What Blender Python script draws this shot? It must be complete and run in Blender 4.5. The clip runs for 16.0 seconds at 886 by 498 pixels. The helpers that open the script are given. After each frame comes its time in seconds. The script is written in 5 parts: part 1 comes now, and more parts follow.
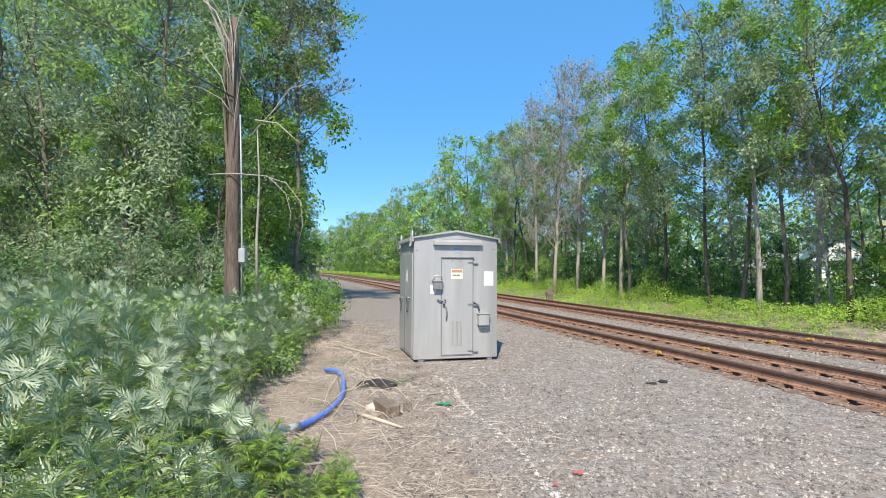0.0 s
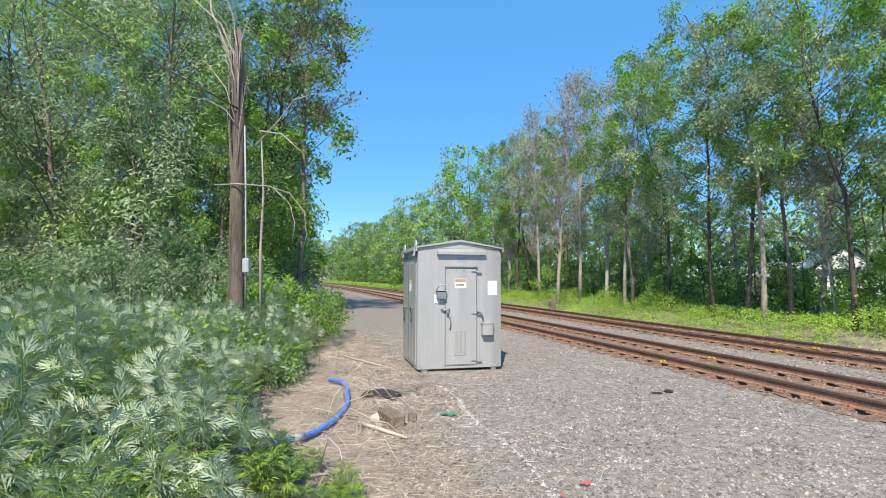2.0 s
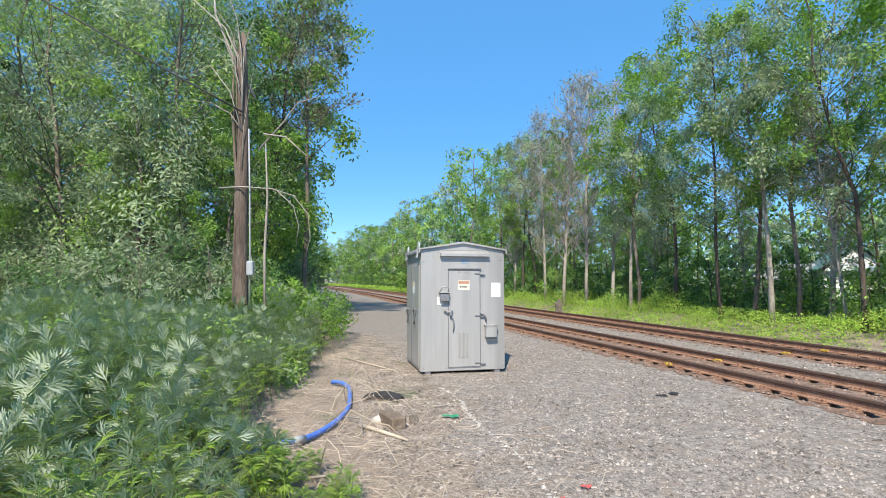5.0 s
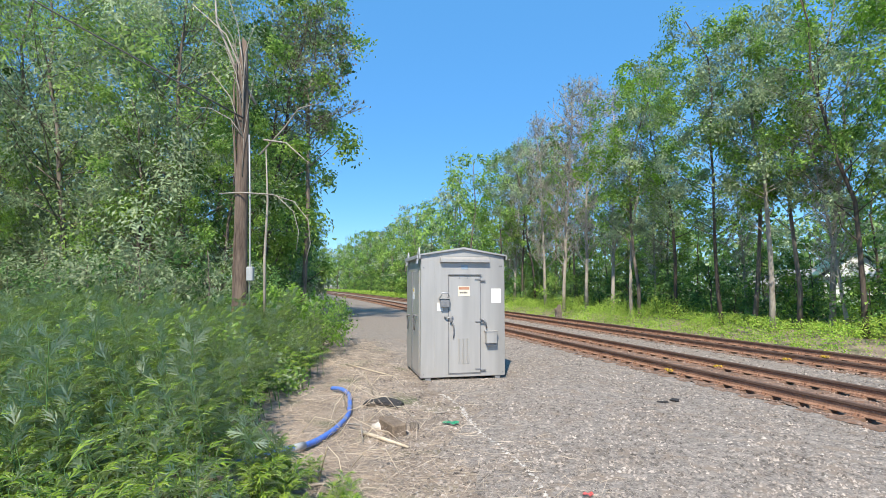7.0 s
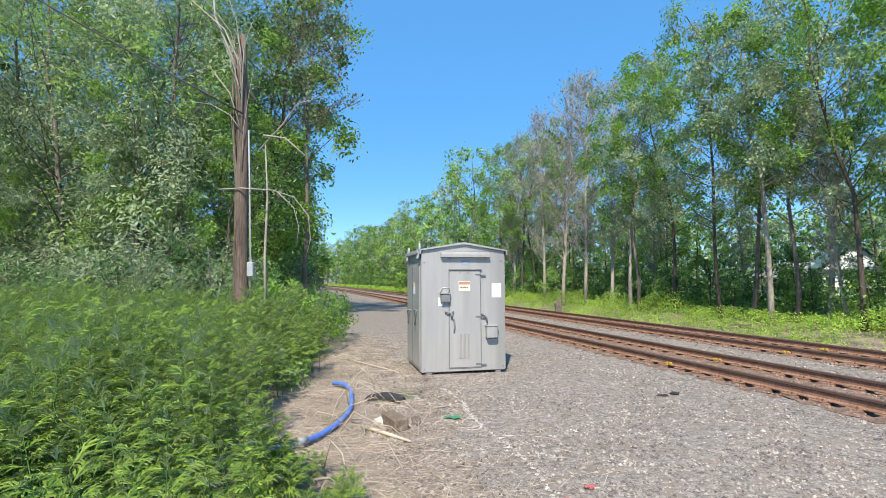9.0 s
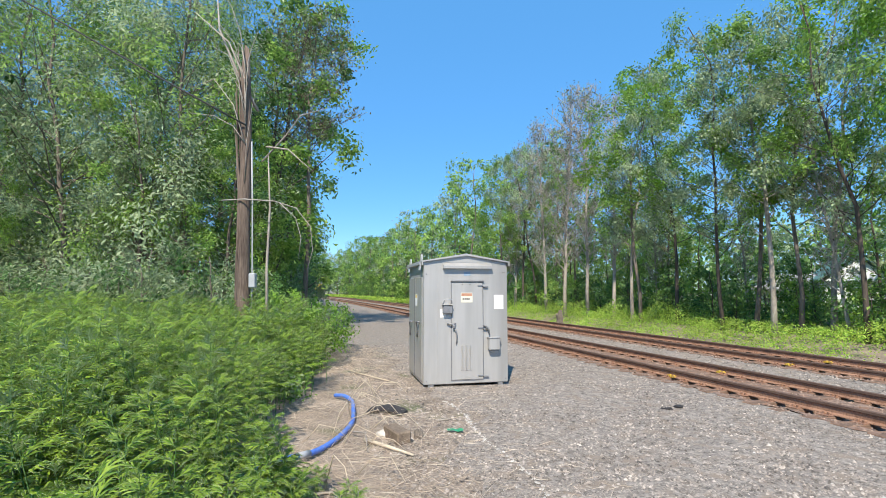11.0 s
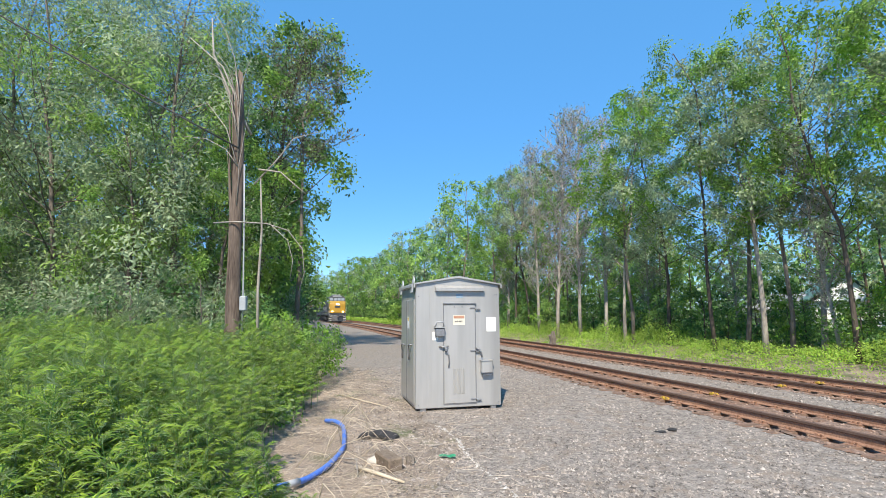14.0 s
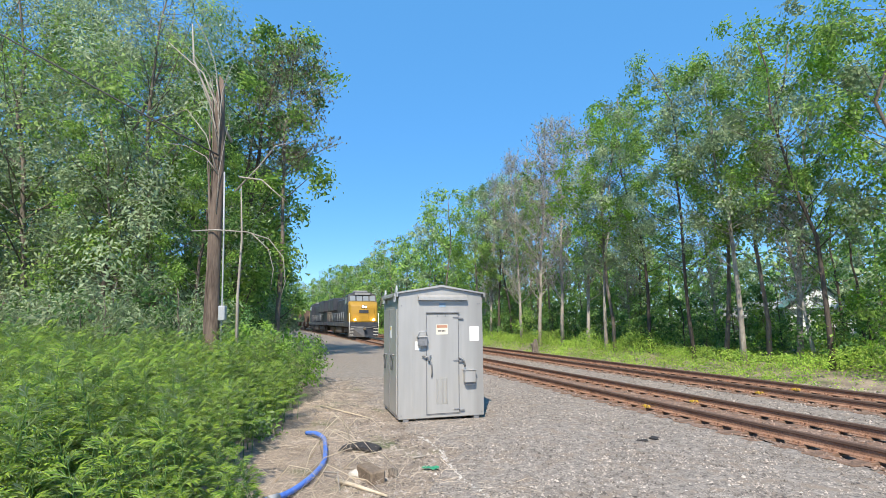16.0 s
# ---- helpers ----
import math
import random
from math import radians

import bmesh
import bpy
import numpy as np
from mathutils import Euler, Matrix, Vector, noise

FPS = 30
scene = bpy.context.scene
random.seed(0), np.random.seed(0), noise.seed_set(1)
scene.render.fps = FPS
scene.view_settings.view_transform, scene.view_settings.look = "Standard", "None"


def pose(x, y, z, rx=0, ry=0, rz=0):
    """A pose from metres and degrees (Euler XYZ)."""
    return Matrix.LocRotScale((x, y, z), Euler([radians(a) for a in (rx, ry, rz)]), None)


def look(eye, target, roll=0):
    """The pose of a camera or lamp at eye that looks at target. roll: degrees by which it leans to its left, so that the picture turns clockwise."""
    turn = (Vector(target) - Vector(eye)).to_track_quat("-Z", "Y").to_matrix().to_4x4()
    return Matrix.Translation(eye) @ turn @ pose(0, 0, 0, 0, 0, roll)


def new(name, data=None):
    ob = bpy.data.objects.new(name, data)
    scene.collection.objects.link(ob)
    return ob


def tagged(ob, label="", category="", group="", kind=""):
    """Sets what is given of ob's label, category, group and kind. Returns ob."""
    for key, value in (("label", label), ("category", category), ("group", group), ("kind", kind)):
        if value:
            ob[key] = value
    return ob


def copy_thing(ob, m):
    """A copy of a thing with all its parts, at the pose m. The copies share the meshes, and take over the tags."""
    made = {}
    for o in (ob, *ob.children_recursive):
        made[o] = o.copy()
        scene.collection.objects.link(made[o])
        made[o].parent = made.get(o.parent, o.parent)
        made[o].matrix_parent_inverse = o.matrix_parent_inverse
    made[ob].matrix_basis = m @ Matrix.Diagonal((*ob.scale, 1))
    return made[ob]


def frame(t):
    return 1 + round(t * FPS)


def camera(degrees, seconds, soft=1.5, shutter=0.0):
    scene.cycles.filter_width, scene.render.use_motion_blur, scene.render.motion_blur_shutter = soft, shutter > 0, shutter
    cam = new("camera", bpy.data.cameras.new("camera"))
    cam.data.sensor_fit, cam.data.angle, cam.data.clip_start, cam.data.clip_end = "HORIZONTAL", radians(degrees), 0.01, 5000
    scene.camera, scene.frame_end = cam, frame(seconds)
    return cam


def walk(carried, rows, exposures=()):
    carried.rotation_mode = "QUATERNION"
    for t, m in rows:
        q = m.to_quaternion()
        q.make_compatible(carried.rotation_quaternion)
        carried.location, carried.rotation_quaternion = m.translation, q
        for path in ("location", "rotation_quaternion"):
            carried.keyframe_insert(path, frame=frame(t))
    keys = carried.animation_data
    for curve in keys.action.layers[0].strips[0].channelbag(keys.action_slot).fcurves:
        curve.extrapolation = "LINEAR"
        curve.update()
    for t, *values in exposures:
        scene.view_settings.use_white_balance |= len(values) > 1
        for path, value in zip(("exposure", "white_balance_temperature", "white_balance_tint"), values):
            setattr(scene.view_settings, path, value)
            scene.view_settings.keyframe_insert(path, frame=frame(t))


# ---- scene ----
CAM_ROWS = [
    (0, -0.025, -0.022, 1.871, 92.22, -0.67, -1.15),
    (0.5, -0.044, -0.032, 1.873, 92.66, -0.60, -1.19),
    (1, -0.047, -0.049, 1.873, 93.20, -0.55, -1.78),
    (1.5, -0.019, -0.043, 1.871, 93.34, -0.56, -1.50),
    (2, -0.053, -0.031, 1.868, 93.30, -0.53, -0.89),
    (2.5, -0.052, -0.044, 1.860, 93.44, -0.51, -0.37),
    (3, -0.062, -0.042, 1.857, 93.55, -0.42, 0.03),
    (3.5, -0.054, -0.026, 1.849, 93.58, -0.45, 0.45),
    (4, -0.016, -0.007, 1.855, 93.27, -0.50, 0.14),
    (6.5, 0.026, -0.002, 1.844, 94.22, -0.37, -0.24),
    (7, 0.005, -0.000, 1.858, 94.22, -0.41, -0.20),
    (7.5, 0.007, -0.005, 1.867, 93.71, -0.39, -0.19),
    (8, -0.000, 0.000, 1.867, 93.43, -0.35, -0.37),
    (8.5, -0.007, -0.001, 1.857, 93.61, -0.23, -0.29),
    (9, -0.018, -0.018, 1.869, 93.59, -0.18, -0.27),
    (11.5, -0.053, -0.011, 1.889, 95.28, -0.31, -0.19),
    (12, -0.057, 0.003, 1.896, 95.78, -0.30, -0.59),
    (12.5, -0.058, 0.004, 1.902, 96.26, -0.24, -0.89),
    (13, -0.040, -0.016, 1.902, 96.63, -0.15, -0.93),
    (13.5, -0.041, -0.024, 1.915, 96.87, -0.09, -0.94),
    (14, -0.033, -0.030, 1.919, 97.11, -0.06, -0.98),
    (14.5, -0.040, -0.037, 1.931, 97.26, -0.01, -1.19),
    (15, -0.045, -0.043, 1.928, 97.55, 0.10, -1.62),
    (15.5, -0.058, -0.018, 1.935, 97.81, 0.11, -2.29),
    (16, -0.045, -0.000, 1.939, 98.03, 0.14, -2.95),
]
cam = camera(82.1, 16.0, soft=0.85)
walk(cam, [(t, pose(x, y, z, rx, ry, rz)) for t, x, y, z, rx, ry, rz in CAM_ROWS])

# ---- light ----
SUN_FROM = Vector((-0.19, -0.98, 0.0)).normalized()
SUN_EL = radians(47)
world = bpy.data.worlds.new("sky")
scene.world = world
world.use_nodes = True
wn = world.node_tree
sky = wn.nodes.new("ShaderNodeTexSky")
sky.sky_type = "NISHITA"
sky.sun_disc = False
sky.sun_elevation = SUN_EL
sky.sun_rotation = math.pi + 0.19
sky.altitude = 1200
sky.air_density = 0.85
sky.dust_density = 0.0
sky.ozone_density = 1.6
wn.nodes["Background"].inputs["Strength"].default_value = 0.13
tone = wn.nodes.new("ShaderNodeHueSaturation")
tone.inputs["Saturation"].default_value = 1.28
tone.inputs["Value"].default_value = 0.84
wn.links.new(sky.outputs["Color"], tone.inputs["Color"])
even = wn.nodes.new("ShaderNodeMixRGB")  # a clear summer sky, paler blue towards the horizon but never white
even.inputs["Fac"].default_value = 0.6
even.inputs["Color2"].default_value = (0.57, 1.85, 3.78, 1)
wn.links.new(tone.outputs["Color"], even.inputs["Color1"])
wn.links.new(even.outputs["Color"], wn.nodes["Background"].inputs["Color"])
sun_data = bpy.data.lights.new("sun", "SUN")
sun_data.energy = 3.15
sun_data.angle = radians(0.55)
sun_data.color = (1.0, 0.90, 0.75)
sun = new("sun", sun_data)
sun.matrix_world = look(SUN_FROM * 30 * math.cos(SUN_EL) + Vector((0, 0, 30 * math.sin(SUN_EL))), (0, 0, 0))
scene.view_settings.exposure = 1.12

# ---- materials ----


def mat(name, c1, c2, scale=4.0, rough=0.8, metal=0.0, bump=0.3, fine=60.0, c3=None, stain=0.0, island=0.0, stretch=(1, 1, 1)):
    """Two noises mix c1 and c2; c3 comes in as stains; fine noise gives relief."""
    m = bpy.data.materials.new(name)
    m.use_nodes = True
    n, l = m.node_tree.nodes, m.node_tree.links
    b = n["Principled BSDF"]
    co = n.new("ShaderNodeTexCoord")
    mp = n.new("ShaderNodeMapping")
    mp.inputs["Scale"].default_value = stretch
    l.new(co.outputs["Object"], mp.inputs["Vector"])
    na, nb = n.new("ShaderNodeTexNoise"), n.new("ShaderNodeTexNoise")
    na.inputs["Scale"].default_value, nb.inputs["Scale"].default_value = scale, fine
    na.inputs["Detail"].default_value, nb.inputs["Detail"].default_value = 6, 4
    l.new(mp.outputs["Vector"], na.inputs["Vector"])
    l.new(mp.outputs["Vector"], nb.inputs["Vector"])
    add = n.new("ShaderNodeMath")
    add.operation = "ADD"
    l.new(na.outputs["Fac"], add.inputs[0])
    l.new(nb.outputs["Fac"], add.inputs[1])
    rmp = n.new("ShaderNodeValToRGB")
    rmp.color_ramp.elements[0].position, rmp.color_ramp.elements[1].position = 0.35, 0.65
    rmp.color_ramp.elements[0].color, rmp.color_ramp.elements[1].color = (*c1, 1), (*c2, 1)
    half = n.new("ShaderNodeMath")
    half.operation = "MULTIPLY"
    half.inputs[1].default_value = 0.5
    l.new(add.outputs[0], half.inputs[0])
    l.new(half.outputs[0], rmp.inputs["Fac"])
    out = rmp.outputs["Color"]
    if c3:
        ns = n.new("ShaderNodeTexNoise")
        ns.inputs["Scale"].default_value, ns.inputs["Detail"].default_value = scale * 0.4, 5
        l.new(mp.outputs["Vector"], ns.inputs["Vector"])
        sr = n.new("ShaderNodeValToRGB")
        sr.color_ramp.elements[0].position, sr.color_ramp.elements[1].position = 0.62 - 0.2 * stain, 0.75 - 0.2 * stain
        l.new(ns.outputs["Fac"], sr.inputs["Fac"])
        mx = n.new("ShaderNodeMixRGB")
        l.new(sr.outputs["Color"], mx.inputs["Fac"])
        l.new(out, mx.inputs["Color1"])
        mx.inputs["Color2"].default_value = (*c3, 1)
        out = mx.outputs["Color"]
    if island:
        g = n.new("ShaderNodeNewGeometry")
        hs = n.new("ShaderNodeHueSaturation")
        mr = n.new("ShaderNodeMapRange")
        mr.inputs["To Min"].default_value, mr.inputs["To Max"].default_value = 1 - island, 1 + island
        l.new(g.outputs["Random Per Island"], mr.inputs["Value"])
        l.new(mr.outputs["Result"], hs.inputs["Value"])
        l.new(out, hs.inputs["Color"])
        out = hs.outputs["Color"]
    l.new(out, b.inputs["Base Color"])
    b.inputs["Roughness"].default_value, b.inputs["Metallic"].default_value = rough, metal
    if bump:
        bp = n.new("ShaderNodeBump")
        bp.inputs["Strength"].default_value, bp.inputs["Distance"].default_value = bump, 0.02
        l.new(half.outputs[0], bp.inputs["Height"])
        l.new(bp.outputs["Normal"], b.inputs["Normal"])
    return m


def leaf_mat(name, ca, cb, through_part=0.35, rough=0.5):
    """Leaves: the colour varies leaf by leaf, and light comes through."""
    m = bpy.data.materials.new(name)
    m.use_nodes = True
    n, l = m.node_tree.nodes, m.node_tree.links
    b = n["Principled BSDF"]
    g = n.new("ShaderNodeNewGeometry")
    rmp = n.new("ShaderNodeValToRGB")
    rmp.color_ramp.elements[0].color, rmp.color_ramp.elements[1].color = (*ca, 1), (*cb, 1)
    l.new(g.outputs["Random Per Island"], rmp.inputs["Fac"])
    co = n.new("ShaderNodeTexCoord")
    na = n.new("ShaderNodeTexNoise")
    na.inputs["Scale"].default_value = 0.45
    l.new(co.outputs["Object"], na.inputs["Vector"])
    hs = n.new("ShaderNodeHueSaturation")
    mr = n.new("ShaderNodeMapRange")
    mr.inputs["From Min"].default_value, mr.inputs["From Max"].default_value = 0.3, 0.7
    mr.inputs["To Min"].default_value, mr.inputs["To Max"].default_value = 0.75, 1.3
    l.new(na.outputs["Fac"], mr.inputs["Value"])
    l.new(mr.outputs["Result"], hs.inputs["Value"])
    l.new(rmp.outputs["Color"], hs.inputs["Color"])
    l.new(hs.outputs["Color"], b.inputs["Base Color"])
    b.inputs["Roughness"].default_value = rough
    b.inputs["Specular IOR Level"].default_value = 0.35
    tr = n.new("ShaderNodeBsdfTranslucent")
    l.new(hs.outputs["Color"], tr.inputs["Color"])
    mx = n.new("ShaderNodeMixShader")
    mx.inputs["Fac"].default_value = through_part
    l.new(b.outputs[0], mx.inputs[1])
    l.new(tr.outputs[0], mx.inputs[2])
    l.new(mx.outputs[0], n["Material Output"].inputs["Surface"])
    return m


def glow_mat(name, colour, strength):
    m = bpy.data.materials.new(name)
    m.use_nodes = True
    b = m.node_tree.nodes["Principled BSDF"]
    b.inputs["Base Color"].default_value = (*colour, 1)
    b.inputs["Emission Color"].default_value = (*colour, 1)
    b.inputs["Emission Strength"].default_value = strength
    return m


M_LEAF_R = leaf_mat("leaf_locust", (0.10, 0.22, 0.04), (0.40, 0.58, 0.14), 0.52)
M_LEAF_D = leaf_mat("leaf_dark", (0.045, 0.12, 0.03), (0.19, 0.34, 0.10), 0.36)
# willow grey-green, lightened so that haze is put into its colour
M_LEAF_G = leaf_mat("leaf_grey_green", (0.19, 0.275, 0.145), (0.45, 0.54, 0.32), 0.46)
M_LEAF_B = leaf_mat("leaf_bright", (0.11, 0.26, 0.02), (0.35, 0.56, 0.08), 0.45)
M_LEAF_BROWN = leaf_mat("leaf_dry", (0.10, 0.075, 0.045), (0.19, 0.15, 0.09), 0.2)
M_MUG_TOP = leaf_mat("mugwort_upper", (0.07, 0.17, 0.015), (0.40, 0.55, 0.075), 0.42)
M_MUG_UNDER = leaf_mat("mugwort_under", (0.36, 0.45, 0.27), (0.72, 0.78, 0.62), 0.3, 0.8)
M_GRASS = leaf_mat("grass_blades", (0.18, 0.33, 0.03), (0.46, 0.60, 0.12), 0.45)
M_STALK = mat("dry_stalk", (0.50, 0.42, 0.30), (0.68, 0.58, 0.44), 8, 0.8, bump=0.1)
M_STRAW = leaf_mat("dry_straw", (0.30, 0.235, 0.175), (0.60, 0.51, 0.41), 0.1, 0.8)
M_BARK = mat("bark_grey", (0.09, 0.075, 0.06), (0.24, 0.20, 0.165), 3, 0.95, bump=0.9, fine=22, stretch=(1, 1, 0.25))
M_BARK_PALE = mat("bark_pale", (0.20, 0.17, 0.14), (0.46, 0.42, 0.36), 3, 0.9, bump=0.7, fine=20, stretch=(1, 1, 0.3))
M_BARK_DARK = mat("bark_dark", (0.05, 0.04, 0.033), (0.14, 0.11, 0.09), 3, 0.95, bump=0.9, fine=20, stretch=(1, 1, 0.25))
M_TWIG = mat("twig_bare", (0.24, 0.21, 0.18), (0.44, 0.40, 0.35), 3, 0.9, bump=0.3)
# the dark tone paints pebble shadows into the gaps of the gravel
M_GRAVEL = mat("gravel_bed", (0.09, 0.077, 0.066), (0.40, 0.35, 0.30), 9, 0.95, bump=1.0, fine=38, c3=(0.25, 0.20, 0.155), stain=0.5)
M_STONE = mat("gravel_stone", (0.125, 0.105, 0.09), (0.40, 0.345, 0.295), 2, 0.9, bump=0.3, fine=30, island=0.62)
M_PALE_STONE = mat("pale_stone", (0.38, 0.35, 0.31), (0.58, 0.545, 0.495), 6, 0.9, bump=0.4, island=0.2)
M_RUSTBED = mat("rusty_track_bed", (0.11, 0.07, 0.05), (0.36, 0.25, 0.19), 9, 0.95, bump=1.0, fine=38, c3=(0.22, 0.12, 0.075), stain=0.7)
M_RUSTSTONE = mat("rusty_stone", (0.14, 0.095, 0.072), (0.34, 0.24, 0.18), 2, 0.9, bump=0.3, fine=30, island=0.6)
M_SOIL = mat("soil", (0.16, 0.125, 0.095), (0.36, 0.29, 0.225), 2, 0.95, bump=0.9, fine=25, c3=(0.10, 0.12, 0.05), stain=0.3)
M_RUST = mat("rail_rust", (0.17, 0.085, 0.05), (0.38, 0.22, 0.145), 5, 0.85, bump=0.3, fine=40, stretch=(1, 1, 1))
M_RAILTOP = mat("rail_running_face", (0.09, 0.055, 0.04), (0.16, 0.10, 0.075), 8, 0.85, 0.0, bump=0.1)
M_RAILHEAD = mat("rail_head_side", (0.085, 0.05, 0.037), (0.15, 0.095, 0.07), 6, 0.8, 0.0, bump=0.2)
M_TIE = mat("tie_wood", (0.10, 0.065, 0.045), (0.27, 0.17, 0.12), 2.5, 0.95, bump=0.8, fine=30, stretch=(0.3, 3, 1))
M_STEEL = mat("galvanised_grey", (0.385, 0.377, 0.362), (0.455, 0.445, 0.428), 1.6, 0.42, 0.25, bump=0.015, fine=9, c3=(0.325, 0.317, 0.302), stain=0.45, stretch=(1.3, 1.3, 0.14))
M_STEEL_DARK = mat("hardware_grey", (0.20, 0.20, 0.205), (0.33, 0.33, 0.335), 8, 0.5, 0.5, bump=0.1)
M_WHITE = mat("white_board", (0.76, 0.76, 0.74), (0.84, 0.84, 0.82), 5, 0.6, bump=0.02)
M_CREAM = mat("cream_board", (0.66, 0.62, 0.50), (0.76, 0.72, 0.60), 6, 0.6, bump=0.02)
M_RED = mat("faded_red_ink", (0.42, 0.20, 0.12), (0.52, 0.29, 0.19), 9, 0.6, bump=0)
M_INK = mat("dark_ink", (0.12, 0.11, 0.10), (0.2, 0.18, 0.16), 5, 0.7, bump=0)
M_BLUEMARK = mat("blue_mark", (0.2, 0.32, 0.45), (0.32, 0.4, 0.48), 20, 0.6, bump=0)
M_YELLOWTAG = mat("yellow_tag", (0.75, 0.55, 0.12), (0.82, 0.65, 0.25), 8, 0.6, bump=0)
M_HOSE = mat("blue_hose", (0.05, 0.13, 0.5), (0.11, 0.24, 0.68), 12, 0.45, bump=0.1, c3=(0.25, 0.27, 0.38), stain=0.3)
M_RUBBER = mat("black_rubber", (0.018, 0.017, 0.018), (0.05, 0.046, 0.045), 8, 0.8, bump=0.5)
M_BLOCK = mat("weathered_block", (0.11, 0.08, 0.058), (0.26, 0.20, 0.145), 6, 0.9, bump=0.5, fine=40)
M_GREENPL = mat("green_plastic", (0.02, 0.2, 0.1), (0.05, 0.33, 0.17), 8, 0.5, bump=0.1)
M_REDPL = mat("red_scrap", (0.5, 0.08, 0.08), (0.62, 0.16, 0.14), 8, 0.6, bump=0.1)
M_PAINT_Y = mat("yellow_paint", (0.42, 0.27, 0.03), (0.6, 0.42, 0.06), 25, 0.8, bump=0.2, c3=(0.3, 0.18, 0.08), stain=0.8)
M_POLE = mat("pole_wood", (0.06, 0.042, 0.034), (0.21, 0.16, 0.125), 3, 0.95, bump=0.9, fine=25, stretch=(1.5, 1.5, 0.15), c3=(0.13, 0.14, 0.08), stain=0.25)
M_CONDUIT = mat("grey_conduit", (0.34, 0.35, 0.36), (0.46, 0.47, 0.48), 5, 0.5, 0.2, bump=0.05)
M_CABLE = mat("black_cable", (0.02, 0.02, 0.02), (0.04, 0.04, 0.04), 5, 0.7, bump=0)
M_LOCO_Y = mat("loco_yellow", (0.33, 0.19, 0.02), (0.43, 0.26, 0.035), 1.2, 0.4, bump=0.02, c3=(0.24, 0.15, 0.045), stain=0.4)
M_LOCO_B = mat("loco_blue_black", (0.02, 0.026, 0.04), (0.06, 0.066, 0.08), 1.2, 0.5, bump=0.02, c3=(0.12, 0.105, 0.09), stain=0.4)
M_LOCO_G = mat("loco_grey", (0.22, 0.23, 0.24), (0.32, 0.33, 0.34), 1.2, 0.55, bump=0.02)
M_UNDER = mat("underframe_dust", (0.07, 0.06, 0.05), (0.17, 0.145, 0.12), 2, 0.85, bump=0.3)
# pale blue-grey base paints the sky's reflection into the cab windows
M_SKY_GLASS = mat("cab_glass_sky_tint", (0.20, 0.23, 0.26), (0.28, 0.31, 0.34), 2, 0.05, bump=0)
M_HOPPER = mat("hopper_brown", (0.08, 0.055, 0.045), (0.16, 0.11, 0.085), 1, 0.75, bump=0.2, c3=(0.08, 0.06, 0.05), stain=0.4)
M_COAL = mat("load_dark", (0.015, 0.015, 0.015), (0.05, 0.05, 0.05), 3, 0.9, bump=1.0)
M_LAMP = glow_mat("headlight_on", (1.0, 0.85, 0.6), 10)
M_DITCH = glow_mat("ditch_light_on", (1.0, 0.75, 0.4), 7)
M_SIDING = mat("white_siding", (0.66, 0.67, 0.68), (0.78, 0.79, 0.8), 3, 0.7, bump=0.1)
M_ROOF = mat("teal_roof", (0.07, 0.17, 0.15), (0.13, 0.26, 0.23), 3, 0.7, bump=0.3)
M_WINDOW = mat("window_glass", (0.03, 0.035, 0.04), (0.06, 0.07, 0.08), 2, 0.1, bump=0)

# ---- small builders ----


def data_from(name, bm, material, smooth=False):
    me = bpy.data.meshes.new(name)
    bm.normal_update()
    bm.to_mesh(me)
    bm.free()
    for m in material if isinstance(material, (list, tuple)) else [material]:
        me.materials.append(m)
    if smooth:
        me.polygons.foreach_set("use_smooth", [True] * len(me.polygons))
    return me


def part(name, bm, material, parent=None, label="", smooth=False):
    ob = new(name, data_from(name, bm, material, smooth))
    if parent is not None:
        ob.parent = parent
    return tagged(ob, label)


def box(bm, lo, hi, bevel=0.0, mi=0):
    lo, hi = Vector(lo), Vector(hi)
    r = bmesh.ops.create_cube(bm, size=1.0, matrix=Matrix.LocRotScale((lo + hi) / 2, None, hi - lo))
    vs = r["verts"]
    fs = {f for v in vs for f in v.link_faces}
    for f in fs:
        f.material_index = mi
    if bevel:
        es = list({e for f in fs for e in f.edges})
        bmesh.ops.bevel(bm, geom=es, offset=bevel, segments=1, affect="EDGES", profile=0.5)
    return bm


def tube(bm, pts, radii, sides=7, cap=True, mi=0):
    """A round tube along points."""
    pts = [Vector(p) for p in pts]
    rings, side = [], None
    for i, p in enumerate(pts):
        d = (pts[min(i + 1, len(pts) - 1)] - pts[max(i - 1, 0)]).normalized()
        if side is None:
            side = d.cross(Vector((0.31, 0.22, 0.92) if abs(d.z) < 0.8 else (1, 0.1, 0))).normalized()
        side = (side - d * side.dot(d)).normalized()
        up = d.cross(side)
        r = radii[i] if isinstance(radii, (list, tuple)) else radii
        rings.append([bm.verts.new(p + (side * math.cos(a) + up * math.sin(a)) * r) for a in (2 * math.pi * k / sides for k in range(sides))])
    for a, b in zip(rings, rings[1:]):
        for k in range(sides):
            f = bm.faces.new((a[k], a[(k + 1) % sides], b[(k + 1) % sides], b[k]))
            f.material_index, f.smooth = mi, True
    if cap:
        for r in (rings[0][::-1], rings[-1]):
            bm.faces.new(r).material_index = mi
    return bm


